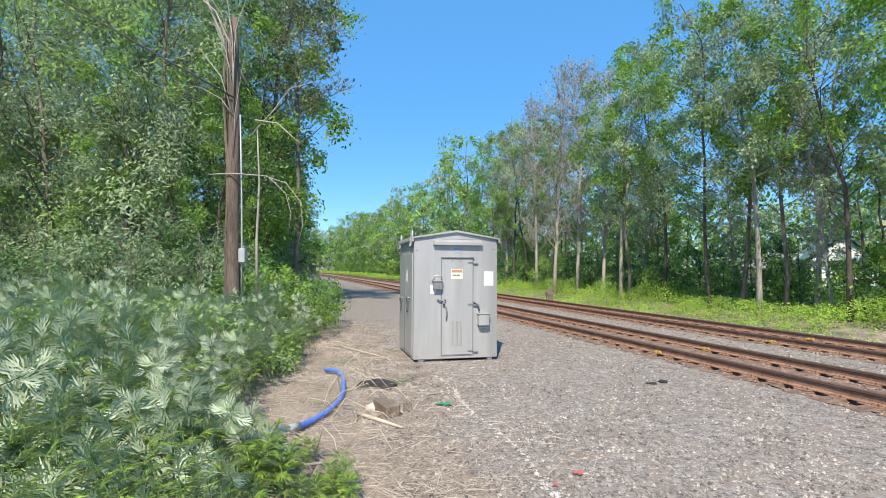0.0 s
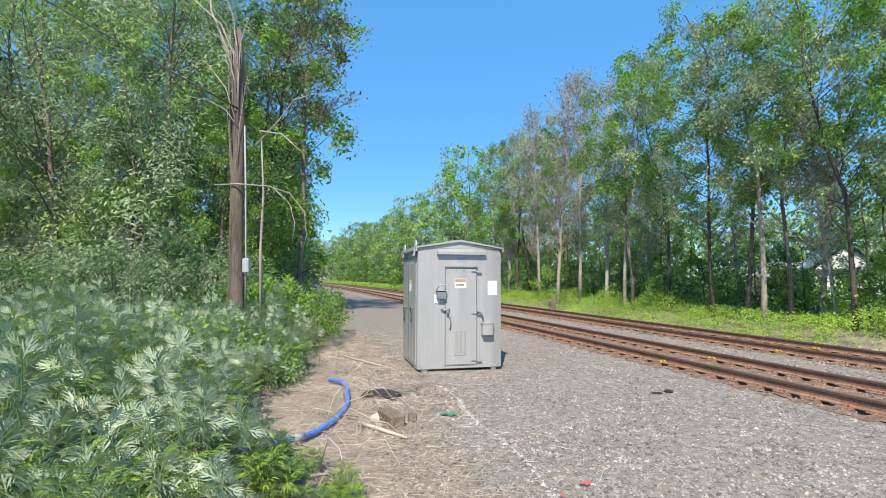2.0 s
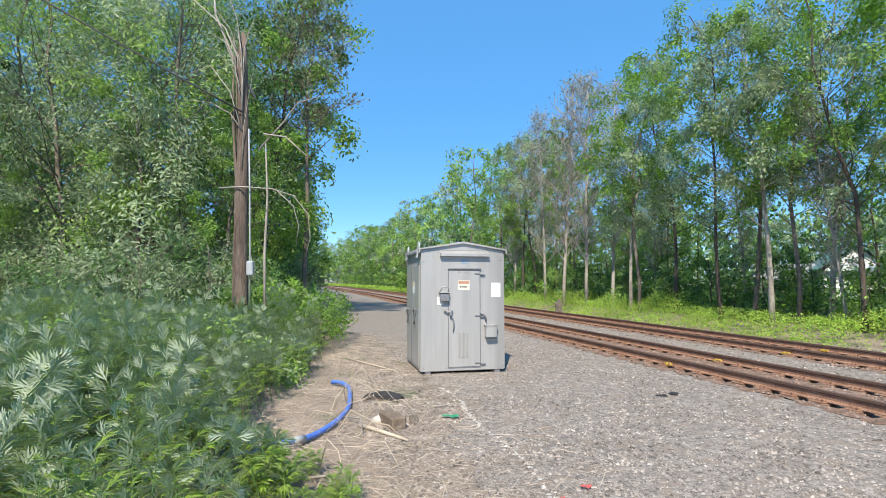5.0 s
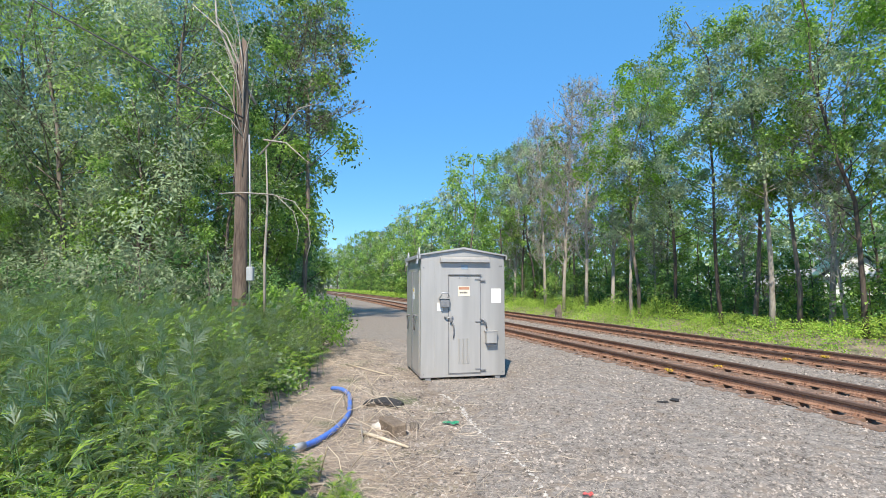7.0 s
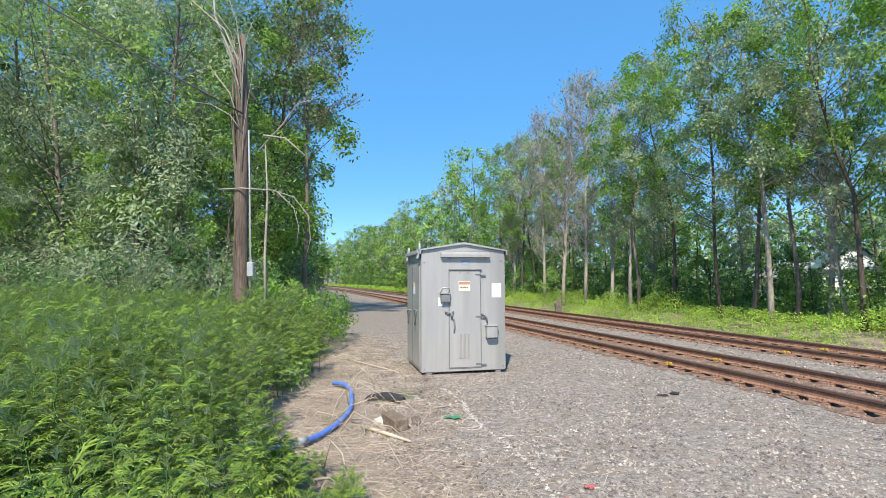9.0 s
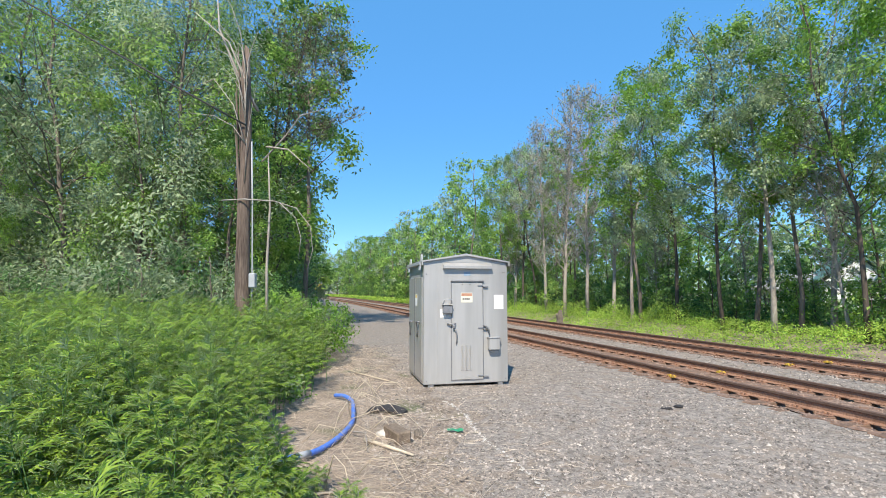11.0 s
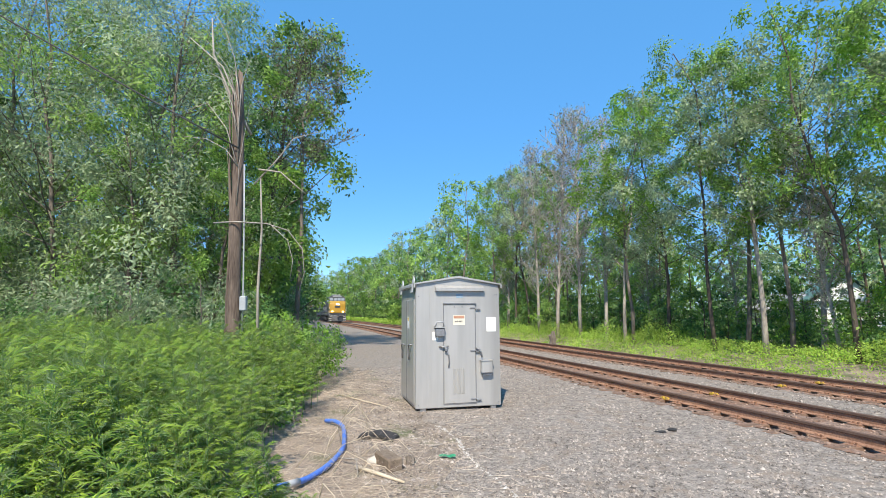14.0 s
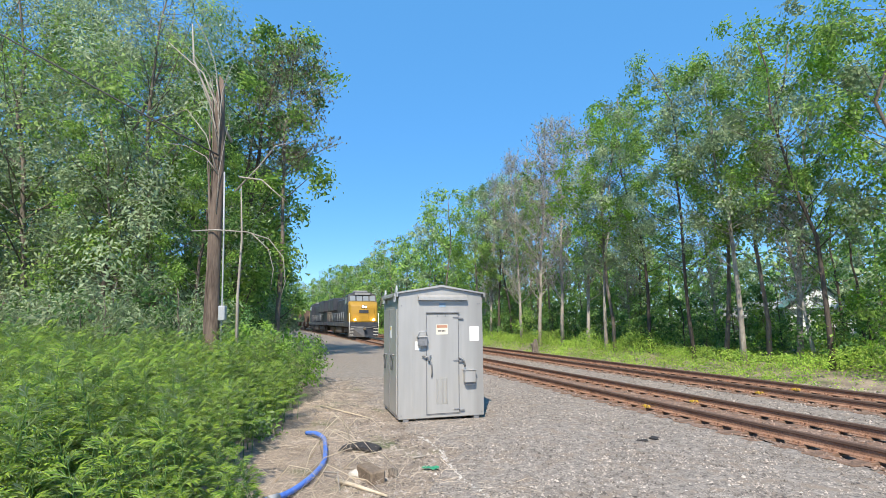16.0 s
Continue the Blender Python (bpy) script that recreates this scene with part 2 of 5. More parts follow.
def raw_mesh(name, verts, faces, material, mats_index=None):
    """A mesh from arrays; all faces have the same number of corners."""
    me = bpy.data.meshes.new(name)
    nv, (nf, k) = len(verts), faces.shape
    me.vertices.add(nv)
    me.vertices.foreach_set("co", np.ascontiguousarray(verts, dtype=np.float32).ravel())
    me.loops.add(nf * k)
    me.loops.foreach_set("vertex_index", np.ascontiguousarray(faces, dtype=np.int32).ravel())
    me.polygons.add(nf)
    me.polygons.foreach_set("loop_start", np.arange(0, nf * k, k, dtype=np.int32))
    for m in material if isinstance(material, (list, tuple)) else [material]:
        me.materials.append(m)
    if mats_index is not None:
        me.polygons.foreach_set("material_index", np.asarray(mats_index, dtype=np.int32))
    me.update()
    me.validate()
    return me


def unit(v):
    return v / np.maximum(np.linalg.norm(v, axis=1, keepdims=True), 1e-9)


LEAF_FACE = np.array([SUN_FROM.x * 0.8, SUN_FROM.y * 0.8, 0.62])


def leaves_mesh(name, at, along, size, rng, material, width=0.45, bend=0.2, mats_index=None, face=None):
    """One folded four-cornered leaf at each place."""
    n = len(at)
    along = unit(along)
    face = unit(rng.normal(size=(n, 3)) * 0.62 + LEAF_FACE) if face is None else unit(face)
    along = unit(along - face * (along * face).sum(1, keepdims=True) * 0.85)
    side = unit(np.cross(along, face))
    nrm = np.cross(side, along)
    L = np.asarray(size).reshape(-1, 1) * np.ones((n, 1))
    W = L * width
    base = at
    tip = at + along * L - nrm * L * bend
    mid = at + along * L * 0.5
    v = np.stack([base, mid + side * W * 0.5, tip, mid - side * W * 0.5], 1).reshape(-1, 3)
    f = np.arange(n * 4).reshape(n, 4)
    return raw_mesh(name, v, f, material, mats_index)


# the railway's own frame: p metres across (to the far side), s metres along
TH = radians(-15.2)
UD = Vector((math.sin(TH), math.cos(TH), 0))
ND = Vector((math.cos(TH), -math.sin(TH), 0))
RAIL_A, RAIL_C, GAUGE, RAIL_Z = 7.89, 12.12, 1.505, 0.20


def bend_of(s):
    o = 0.0
    if s > 45:
        o = 0.0007 * (min(s, 70) - 45) ** 2
    if s > 70:
        o += 0.035 * (s - 70)
    if s > 130:
        o += 0.0015 * (s - 130) ** 2
    return o


def W(p, s, z=0.0):
    """World place of a point of the railway's frame, along the gentle bend."""
    q = ND * (p - bend_of(s)) + UD * s
    return Vector((q.x, q.y, z))


def heading(s):
    d = W(0, s - 1) - W(0, s + 1)
    return math.degrees(math.atan2(-d.x, d.y))


def ground_z(p, s):
    """The ground: flat by the track, a low bank on its far side."""
    if 3.0 < p < 14.1:
        return -0.3
    t = min(1.0, max(0.0, (p - 14.9) / 2.6))
    return 0.30 * t * t * (3 - 2 * t) + 0.02 * math.sin(p * 1.7 + s) * t

# ---- ground, gravel and railway ----


def steps(*spans):
    out = []
    for a, b, d in spans:
        n = max(1, round((b - a) / d))
        out += [a + (b - a) * i / n for i in range(n)]
    return out + [spans[-1][1]]


def sheet(name, ps, ss, zf, material, bent=False, edge=None):
    v, f = [], []
    for s in ss:
        for i, p in enumerate(ps):
            z = zf(p, s)
            q = (W(p, s) if bent else ND * p + UD * s)
            if edge and i in (0, len(ps) - 1):
                q = q + ND * edge(p, s)
            v.append((q.x, q.y, z))
    k = len(ps)
    for j in range(len(ss) - 1):
        for i in range(k - 1):
            f.append((j * k + i, j * k + i + 1, (j + 1) * k + i + 1, (j + 1) * k + i))
    return new(name, raw_mesh(name, np.array(v), np.array(f), material))


def build_ground():
    g = sheet("ground", steps((-2500, -40, 400), (-40, 2, 3), (2, 3.2, 0.4), (3.2, 14, 3.6), (14, 20, 0.4), (20, 60, 5), (60, 2500, 400)),
              steps((-2500, -20, 400), (-20, 60, 0.8), (60, 200, 7), (200, 3000, 400)), ground_z, M_SOIL)
    tagged(g, "bare brown soil with dry litter under the weeds", "ground", kind="structure")

    def ragged(p, s):
        return 0.25 * math.sin(s * 1.9) + 0.2 * math.sin(s * 0.83 + 1) + 0.15 * math.sin(s * 5.3)
    ps, ss = steps((1.1, 7.4, 0.45), (7.4, 7.5, 0.1), (7.5, 9.8, 0.4), (9.8, 11.6, 0.36), (11.6, 11.7, 0.1), (11.7, 14.04, 0.4), (14.04, 15.0, 0.3)), steps((-9, 60, 0.5), (60, 360, 5))
    v = []
    for s in ss:
        bare = 1.4 * max(0.0, 1 - ((s - 12) / 10.0) ** 2)   # trodden soil beside the weeds
        for p in ps:
            q = p + max(0.0, 1 - (p - 1.1) / 5.0) * (bare + ragged(p, s)) if p < 6.1 else p
            under = any(r - 0.36 < p < r + GAUGE + 0.36 for r in (RAIL_A, RAIL_C))
            v.append((*W(q, s).xy, -0.16 if under else 0.006 + 0.012 * noise.noise((q * 0.9, s * 0.9, 0))))
    k = len(ps)
    f = [(j * k + i, j * k + i + 1, (j + 1) * k + i + 1, (j + 1) * k + i) for j in range(len(ss) - 1) for i in range(k - 1)]
    y = new("gravel_yard", raw_mesh("gravel_yard", np.array(v), np.array(f), M_GRAVEL))
    tagged(y, "grey-brown crushed stone yard beside the tracks", "gravel", kind="structure")


def build_beds():
    def crib(p, s):
        """Ballast sunk beside the rails, unevenly."""
        near = min(abs(p - r) for a in (RAIL_A, RAIL_C) for r in (a, a + GAUGE))
        sink = max(0.0, 1 - max(0.0, near - 0.15) / 0.08) * min(1.0, max(0.0, 0.6 + 1.2 * noise.noise((p * 0.5, s * 1.1, 2))))
        return 0.014 - 0.10 * sink + 0.010 * noise.noise((p * 1.3, s * 1.3, 5))
    for a in (RAIL_A, RAIL_C):
        b = sheet("track_bed", steps((a - 0.42, a + GAUGE + 0.42, 0.07)), steps((-9, 40, 0.4), (40, 360, 5)), crib, M_RUSTBED, True,
                  lambda p, s: 0.08 * math.sin(s * 3.1) + 0.05 * math.sin(s * 7.7))
        tagged(b, "rust-stained ballast under the rails", "track bed", kind="structure")


def stones(name, label, n, span, size, material, seed, place=None, z0=0.008):
    rng = np.random.default_rng(seed)
    oct_v = np.array([(1, 0, -0.3), (0, 1, -0.3), (-1, 0, -0.3), (0, -1, -0.3), (0, 0, 1)], float)
    oct_f = np.array([(0, 1, 4), (1, 2, 4), (2, 3, 4), (3, 0, 4)])
    (p0, p1), (s0, s1) = span
    if place is None:
        p = rng.uniform(p0, p1, n)
        s = s0 + (s1 - s0) * rng.uniform(0, 1, n) ** 1.6
    else:
        p, s = place(rng, n)
    c = np.stack([ND.x * p + UD.x * s, ND.y * p + UD.y * s, np.full(n, z0)], 1)
    sz = size[0] + (size[1] - size[0]) * rng.uniform(0, 1, (n, 1, 1)) ** 2.2
    sh = rng.uniform(0.55, 1.2, (n, 1, 3)) * np.array([1, 1, 0.65])
    v = oct_v[None] * sh + rng.normal(0, 0.16, (n, 5, 3))
    a = rng.uniform(0, 6.28, n)
    ca, sa = np.cos(a)[:, None], np.sin(a)[:, None]
    v = np.stack([v[:, :, 0] * ca - v[:, :, 1] * sa, v[:, :, 0] * sa + v[:, :, 1] * ca, v[:, :, 2]], 2) * sz + c[:, None]
    f = (oct_f[None] + (np.arange(n) * 5)[:, None, None]).reshape(-1, 3)
    return tagged(new(name, raw_mesh(name, v.reshape(-1, 3), f, material)), label, "gravel", kind="stuff")


RAIL_PROFILE = [(-0.07, 0), (0.07, 0), (0.07, 0.012), (0.012, 0.035), (0.012, 0.115), (0.036, 0.13), (0.036, 0.165), (0.026, 0.172),
                (-0.026, 0.172), (-0.036, 0.165), (-0.036, 0.13), (-0.012, 0.115), (-0.012, 0.035), (-0.07, 0.012)]


def rail(parent, p):
    ss = steps((-9, 45, 6), (45, 130, 4), (130, 420, 8))
    bm = bmesh.new()
    rings = [[bm.verts.new(W(p + x, s, RAIL_Z - 0.172 + z)) for x, z in RAIL_PROFILE] for s in ss]
    k = len(RAIL_PROFILE)
    for a, b in zip(rings, rings[1:]):
        for i in range(k):
            f = bm.faces.new((a[i], b[i], b[(i + 1) % k], a[(i + 1) % k]))
            f.material_index = 1 if i == 7 else 2 if i in (4, 5, 6, 8, 9, 10) else 0
    bm.faces.new(rings[0])
    bm.faces.new(rings[-1][::-1])
    return part("rail", bm, [M_RUST, M_RAILTOP, M_RAILHEAD], parent, "rust-brown steel rail")


def tie_data(seed):
    rng = random.Random(seed)
    bm = bmesh.new()
    box(bm, (-1.3, -0.115, -0.15), (1.3, 0.115, 0.022 + rng.uniform(-0.01, 0.004)), 0.012)
    return data_from("tie", bm, M_TIE)


def build_tracks():
    ties = [tie_data(i) for i in range(4)]
    bm = bmesh.new()
    box(bm, (-0.18, -0.10, 0.02), (0.18, 0.10, 0.032))
    for x in (-0.11, 0.10):
        box(bm, (x - 0.014, -0.05, 0.03), (x + 0.014, -0.02, 0.065))
        box(bm, (x - 0.014, 0.03, 0.03), (x + 0.014, 0.06, 0.065))
    plate = data_from("tie_plate", bm, M_RUST)
    for name, p0, lab in (("near_track", RAIL_A, "rusty railway track on timber ties in grey ballast"),
                          ("far_track", RAIL_C, "rusty railway track beside the grassy verge")):
        tr = tagged(new("railway_track"), lab, "railway track", "parallel tracks", "structure")
        rail(tr, p0)
        rail(tr, p0 + GAUGE)
        rng = random.Random(5 if p0 < 10 else 6)
        s = -3.0
        for i in range(130):
            c = W(p0 + GAUGE / 2 + rng.uniform(-0.04, 0.04), s, 0)
            o = new("tie", ties[rng.randrange(4)])
            o.parent = tr
            o.matrix_basis = pose(c.x, c.y, 0.0, 0, 0, heading(s) + rng.uniform(-1.5, 1.5) + 180)
            if i < 70:
                for q in (p0, p0 + GAUGE):
                    d = W(q, s, 0)
                    t = new("tie_plate", plate)
                    t.parent = tr
                    t.matrix_basis = pose(d.x, d.y, 0.0, 0, 0, heading(s))
            s += 0.51
        bm = bmesh.new()
        while s < 300:
            c = W(p0 + GAUGE / 2, s, 0)
            m = pose(c.x, c.y, -0.02, 0, 0, heading(s)) @ Matrix.Diagonal((2.6, 0.23, 0.08, 1))
            bmesh.ops.create_cube(bm, size=1.0, matrix=m) if s < 110 else None
            s += 0.51
        tagged(part("far_ties", bm, M_TIE, tr), kind="stuff")
    # yellow paint marks on the rails
    for p, s in ((RAIL_A, 9.66), (RAIL_A + GAUGE, 9.84), (RAIL_C, 10.44), (RAIL_C + GAUGE, 10.6)):
        bm = bmesh.new()
        c = W(p, s, 0)
        for q in range(7):
            y0 = -0.12 + q * 0.034
            box(bm, (-0.074 - 0.012 * (q % 2), y0, 0.03), (-0.0135, y0 + 0.034, 0.066 + 0.012 * ((q * 5) % 3)), 0.003)
        o = part("paint_mark", bm, M_PAINT_Y)
        o.matrix_world = pose(c.x, c.y, 0.0, 0, 0, heading(s) + 180)
        tagged(o, "yellow spray paint mark on a rusty rail", "paint mark", "paint marks on the rails")


# ---- signal cabinet ----


def build_cabinet():
    wd, dp, h = 1.84, 1.85, 2.44
    cab = tagged(new("signal_cabinet"), "grey galvanised steel railway signal cabinet standing on gravel", "cabinet")
    cab.matrix_world = pose(-0.387, 10.15, 0.0, 0, -0.4, 12.8) @ Matrix.Diagonal((0.951, 0.951, 1.016, 1))
    bm = bmesh.new()
    box(bm, (0, 0, 0.05), (wd, dp, h), 0.012)
    part("body", bm, M_STEEL, cab)
    for x in (0.1, wd - 0.22):
        part("skid", box(bmesh.new(), (x, 0.02, -0.02), (x + 0.12, dp - 0.02, 0.06), 0.004), M_STEEL_DARK, cab)
    # gabled roof with a rolled eave
    bm = bmesh.new()
    prof = [(-0.05, h - 0.07), (-0.05, h + 0.02), (wd * 0.5, h + 0.17), (wd + 0.05, h + 0.02), (wd + 0.05, h - 0.07), (wd + 0.02, h - 0.07),
            (wd + 0.02, h - 0.005), (wd * 0.5, h + 0.13), (-0.02, h - 0.005), (-0.02, h - 0.07)]
    ends = [[bm.verts.new((x, y, z)) for x, z in prof] for y in (-0.06, dp + 0.06)]
    for i in range(len(prof)):
        j = (i + 1) % len(prof)
        bm.faces.new((ends[0][i], ends[0][j], ends[1][j], ends[1][i]))
    bm.faces.new(ends[0][::-1])
    bm.faces.new(ends[1])
    bmesh.ops.recalc_face_normals(bm, faces=bm.faces)
    part("roof", bm, M_STEEL, cab)
    bm = bmesh.new()
    v = [bm.verts.new(q) for q in ((0, -0.004, h - 0.01), (wd, -0.004, h - 0.01), (wd / 2, -0.004, h + 0.13), (0, 0.05, h - 0.01), (wd, 0.05, h - 0.01), (wd / 2, 0.05, h + 0.13))]
    for f in ((0, 1, 2), (5, 4, 3), (0, 3, 4, 1), (1, 4, 5, 2), (2, 5, 3, 0)):
        bm.faces.new([v[i] for i in f])
    part("gable", bm, M_STEEL, cab)
    # hood over the vent below the gable
    bm = bmesh.new()
    v = [bm.verts.new(q) for q in ((0.41, 0, 2.42), (1.48, 0, 2.42), (1.48, -0.10, 2.36), (0.41, -0.10, 2.36), (0.41, 0, 2.30), (1.48, 0, 2.30), (1.48, -0.10, 2.31), (0.41, -0.10, 2.31))]
    for f in ((0, 3, 2, 1), (3, 7, 6, 2), (0, 4, 7, 3), (1, 2, 6, 5), (4, 5, 6, 7)):
        bm.faces.new([v[i] for i in f])
    part("vent_hood", bm, M_STEEL, cab)
    # door with its frame, lip, hinges and louvres
    door = part("door", box(bmesh.new(), (0.60, -0.022, 0.13), (1.285, 0.002, 2.03), 0.006), M_STEEL, cab)
    part("rain_lip", box(bmesh.new(), (0.585, -0.05, 2.05), (1.31, 0.0, 2.075), 0.004), M_STEEL_DARK, cab)
    bm = bmesh.new()
    for x0, x1, z0, z1 in ((0.585, 0.597, 0.12, 2.04), (1.289, 1.301, 0.12, 2.04), (0.585, 1.301, 0.112, 0.126)):
        box(bm, (x0, -0.012, z0), (x1, 0.001, z1))
    part("door_frame", bm, M_STEEL_DARK, cab)
    for z in (1.97, 1.13, 0.20):
        bm = box(bmesh.new(), (1.17, -0.04, z - 0.012), (1.29, -0.02, z + 0.012), 0.003)
        box(bm, (1.29, -0.045, z - 0.035), (1.40, -0.001, z - 0.008), 0.004)
        part("hinge", bm, M_STEEL_DARK, door)
    for x in (0.80, 0.89, 0.98):
        bm = box(bmesh.new(), (x, -0.036, 0.31), (x + 0.022, -0.0225, 0.80), 0.005)
        box(bm, (x + 0.032, -0.036, 0.31), (x + 0.054, -0.0225, 0.80), 0.005)
        part("louvre", bm, M_STEEL, door)
    for x in (0.82, 0.99):
        part("bolt", box(bmesh.new(), (x, -0.032, 1.985), (x + 0.025, -0.02, 2.01), 0.003), M_STEEL_DARK, door)
    # warning sign
    s = part("sign", box(bmesh.new(), (0.80, -0.027, 1.635), (1.055, -0.0225, 1.83)), M_CREAM, door, "cream warning sign with a faded red heading")
    part("heading", box(bmesh.new(), (0.812, -0.030, 1.765), (1.043, -0.0275, 1.818)), M_RED, s)
    bm = bmesh.new()
    x = 0.835
    for wl in (0.05, 0.035, 0.06, 0.03):
        box(bm, (x, -0.0295, 1.69), (x + wl - 0.01, -0.0275, 1.722))
        x += wl
    part("lettering", bm, M_INK, s, "unreadable dark bars")
    part("paper_notice", box(bmesh.new(), (1.545, -0.005, 1.50), (1.755, -0.0005, 1.785)), M_WHITE, cab, "blank white paper notice")
    part("emblem", box(bmesh.new(), (0.875, -0.004, 2.17), (1.02, -0.0005, 2.25), 0.001), M_BLUEMARK, cab, "faded blue emblem")
    # locking housing with its hood
    lk = part("lock_housing", box(bmesh.new(), (0.40, -0.11, 1.42), (0.60, 0.0, 1.58), 0.012), M_STEEL_DARK, cab)
    bm = bmesh.new()
    tube(bm, [(0.40, -0.01, 1.60), (0.40, -0.10, 1.62), (0.42, -0.14, 1.70), (0.56, -0.14, 1.70), (0.58, -0.10, 1.62), (0.58, -0.01, 1.60)], 0.016, 6)
    part("guard_loop", bm, M_CONDUIT, lk)
    part("hood", box(bmesh.new(), (0.385, -0.13, 1.585), (0.60, 0.0, 1.605), 0.004), M_STEEL, lk)
    part("label_plate", box(bmesh.new(), (0.355, -0.006, 1.345), (0.47, -0.001, 1.51)), M_WHITE, cab, "white label plate")
    # handle with padlock
    bm = bmesh.new()
    tube(bm, [(0.50, -0.02, 1.22), (0.55, -0.06, 1.225), (0.62, -0.07, 1.20), (0.68, -0.05, 1.23)], 0.018, 6)
    tube(bm, [(0.63, -0.05, 1.20), (0.69, -0.07, 1.05), (0.70, -0.06, 0.92), (0.69, -0.045, 0.82)], [0.02, 0.016, 0.014, 0.012], 6)
    part("handle", bm, M_STEEL_DARK, door)
    part("padlock", box(bmesh.new(), (0.60, -0.10, 1.13), (0.66, -0.06, 1.20), 0.012), M_STEEL_DARK, door)
    bm = bmesh.new()
    tube(bm, [(1.30, -0.02, 1.17), (1.36, -0.07, 1.16), (1.40, -0.07, 1.10), (1.42, -0.05, 1.0)], 0.02, 6)
    part("hasp", bm, M_STEEL_DARK, cab)
    bx = part("outlet_box", box(bmesh.new(), (1.39, -0.14, 0.70), (1.63, 0.0, 0.94), 0.012), M_STEEL, cab)
    part("outlet_lid", box(bmesh.new(), (1.375, -0.155, 0.932), (1.645, 0.0, 0.95), 0.004), M_STEEL, bx)
    part("outlet_base", box(bmesh.new(), (1.42, -0.10, 0.655), (1.61, 0.0, 0.698), 0.004), M_STEEL_DARK, bx)
    # seams down the front
    for x in (0.30, 1.835, 0.004):
        part("seam", box(bmesh.new(), (x - 0.006, -0.005, 0.07), (x + 0.006, 0.0, h - 0.09)), M_STEEL, cab)
    # side doors
    for x, sgn in ((0.0, -1), (wd, 1)):
        sd = part("side_door", box(bmesh.new(), (min(x, x + sgn * 0.02), 0.12, 0.12), (max(x, x + sgn * 0.02), dp - 0.12, h - 0.3), 0.005), M_STEEL, cab)
        part("seam", box(bmesh.new(), (min(x + sgn * 0.02, x + sgn * 0.032), 0.9, 0.12), (max(x + sgn * 0.02, x + sgn * 0.032), 0.96, h - 0.3), 0.003), M_STEEL_DARK, sd)
        for y, z in ((0.45, 1.24), (1.35, 1.2)):
            bm = bmesh.new()
            tube(bm, [(x + sgn * 0.02, y - 0.1, z), (x + sgn * 0.07, y - 0.06, z + 0.01), (x + sgn * 0.07, y + 0.05, z - 0.01), (x + sgn * 0.05, y + 0.07, z - 0.16), (x + sgn * 0.05, y + 0.07, z - 0.3)], 0.017, 6)
            part("handle", bm, M_STEEL_DARK, sd)
        sg = part("side_sign", box(bmesh.new(), (min(x + sgn * 0.021, x + sgn * 0.025), 0.66, 1.56), (max(x + sgn * 0.021, x + sgn * 0.025), 0.86, 1.80)), M_WHITE, sd, "small yellow and white notice")
        part("heading", box(bmesh.new(), (min(x + sgn * 0.0255, x + sgn * 0.027), 0.68, 1.72), (max(x + sgn * 0.0255, x + sgn * 0.027), 0.84, 1.785)), M_YELLOWTAG, sg)
    # lifting lugs and brackets at the eaves
    for x, y, hh in ((-0.03, 0.10, 0.16), (-0.03, dp - 0.35, 0.14), (wd + 0.0, 0.5, 0.08), (wd + 0.0, dp - 0.2, 0.1)):
        bm = bmesh.new()
        v = [[bm.verts.new((x + e + 0.05 * (z > h), q, z)) for q, z in ((y - 0.05, h - 0.16), (y + 0.09, h - 0.16), (y + 0.08, h + hh * 0.4), (y + 0.03, h + hh), (y - 0.01, h + hh), (y - 0.05, h + hh * 0.4))] for e in (-0.055, -0.03)]
        bm.faces.new(v[0]), bm.faces.new(v[1][::-1])
        for k in range(6):
            bm.faces.new((v[0][k], v[0][(k + 1) % 6], v[1][(k + 1) % 6], v[1][k]))
        bmesh.ops.recalc_face_normals(bm, faces=bm.faces)
        part("lifting_lug", bm, M_CONDUIT, cab)
    part("eave_rail", box(bmesh.new(), (-0.075, 0.1, h - 0.06), (-0.045, dp - 0.3, h + 0.0), 0.006), M_CONDUIT, cab)
    for x, z in ((0.06, 0.12), (wd - 0.05, 0.12), (0.06, 2.2), (wd - 0.06, 2.24), (wd - 0.1, 2.24)):
        part("bolt", box(bmesh.new(), (x - 0.012, -0.012, z - 0.012), (x + 0.012, 0.0, z + 0.012), 0.004), M_STEEL_DARK, cab)


# ---- trees and shrubs ----


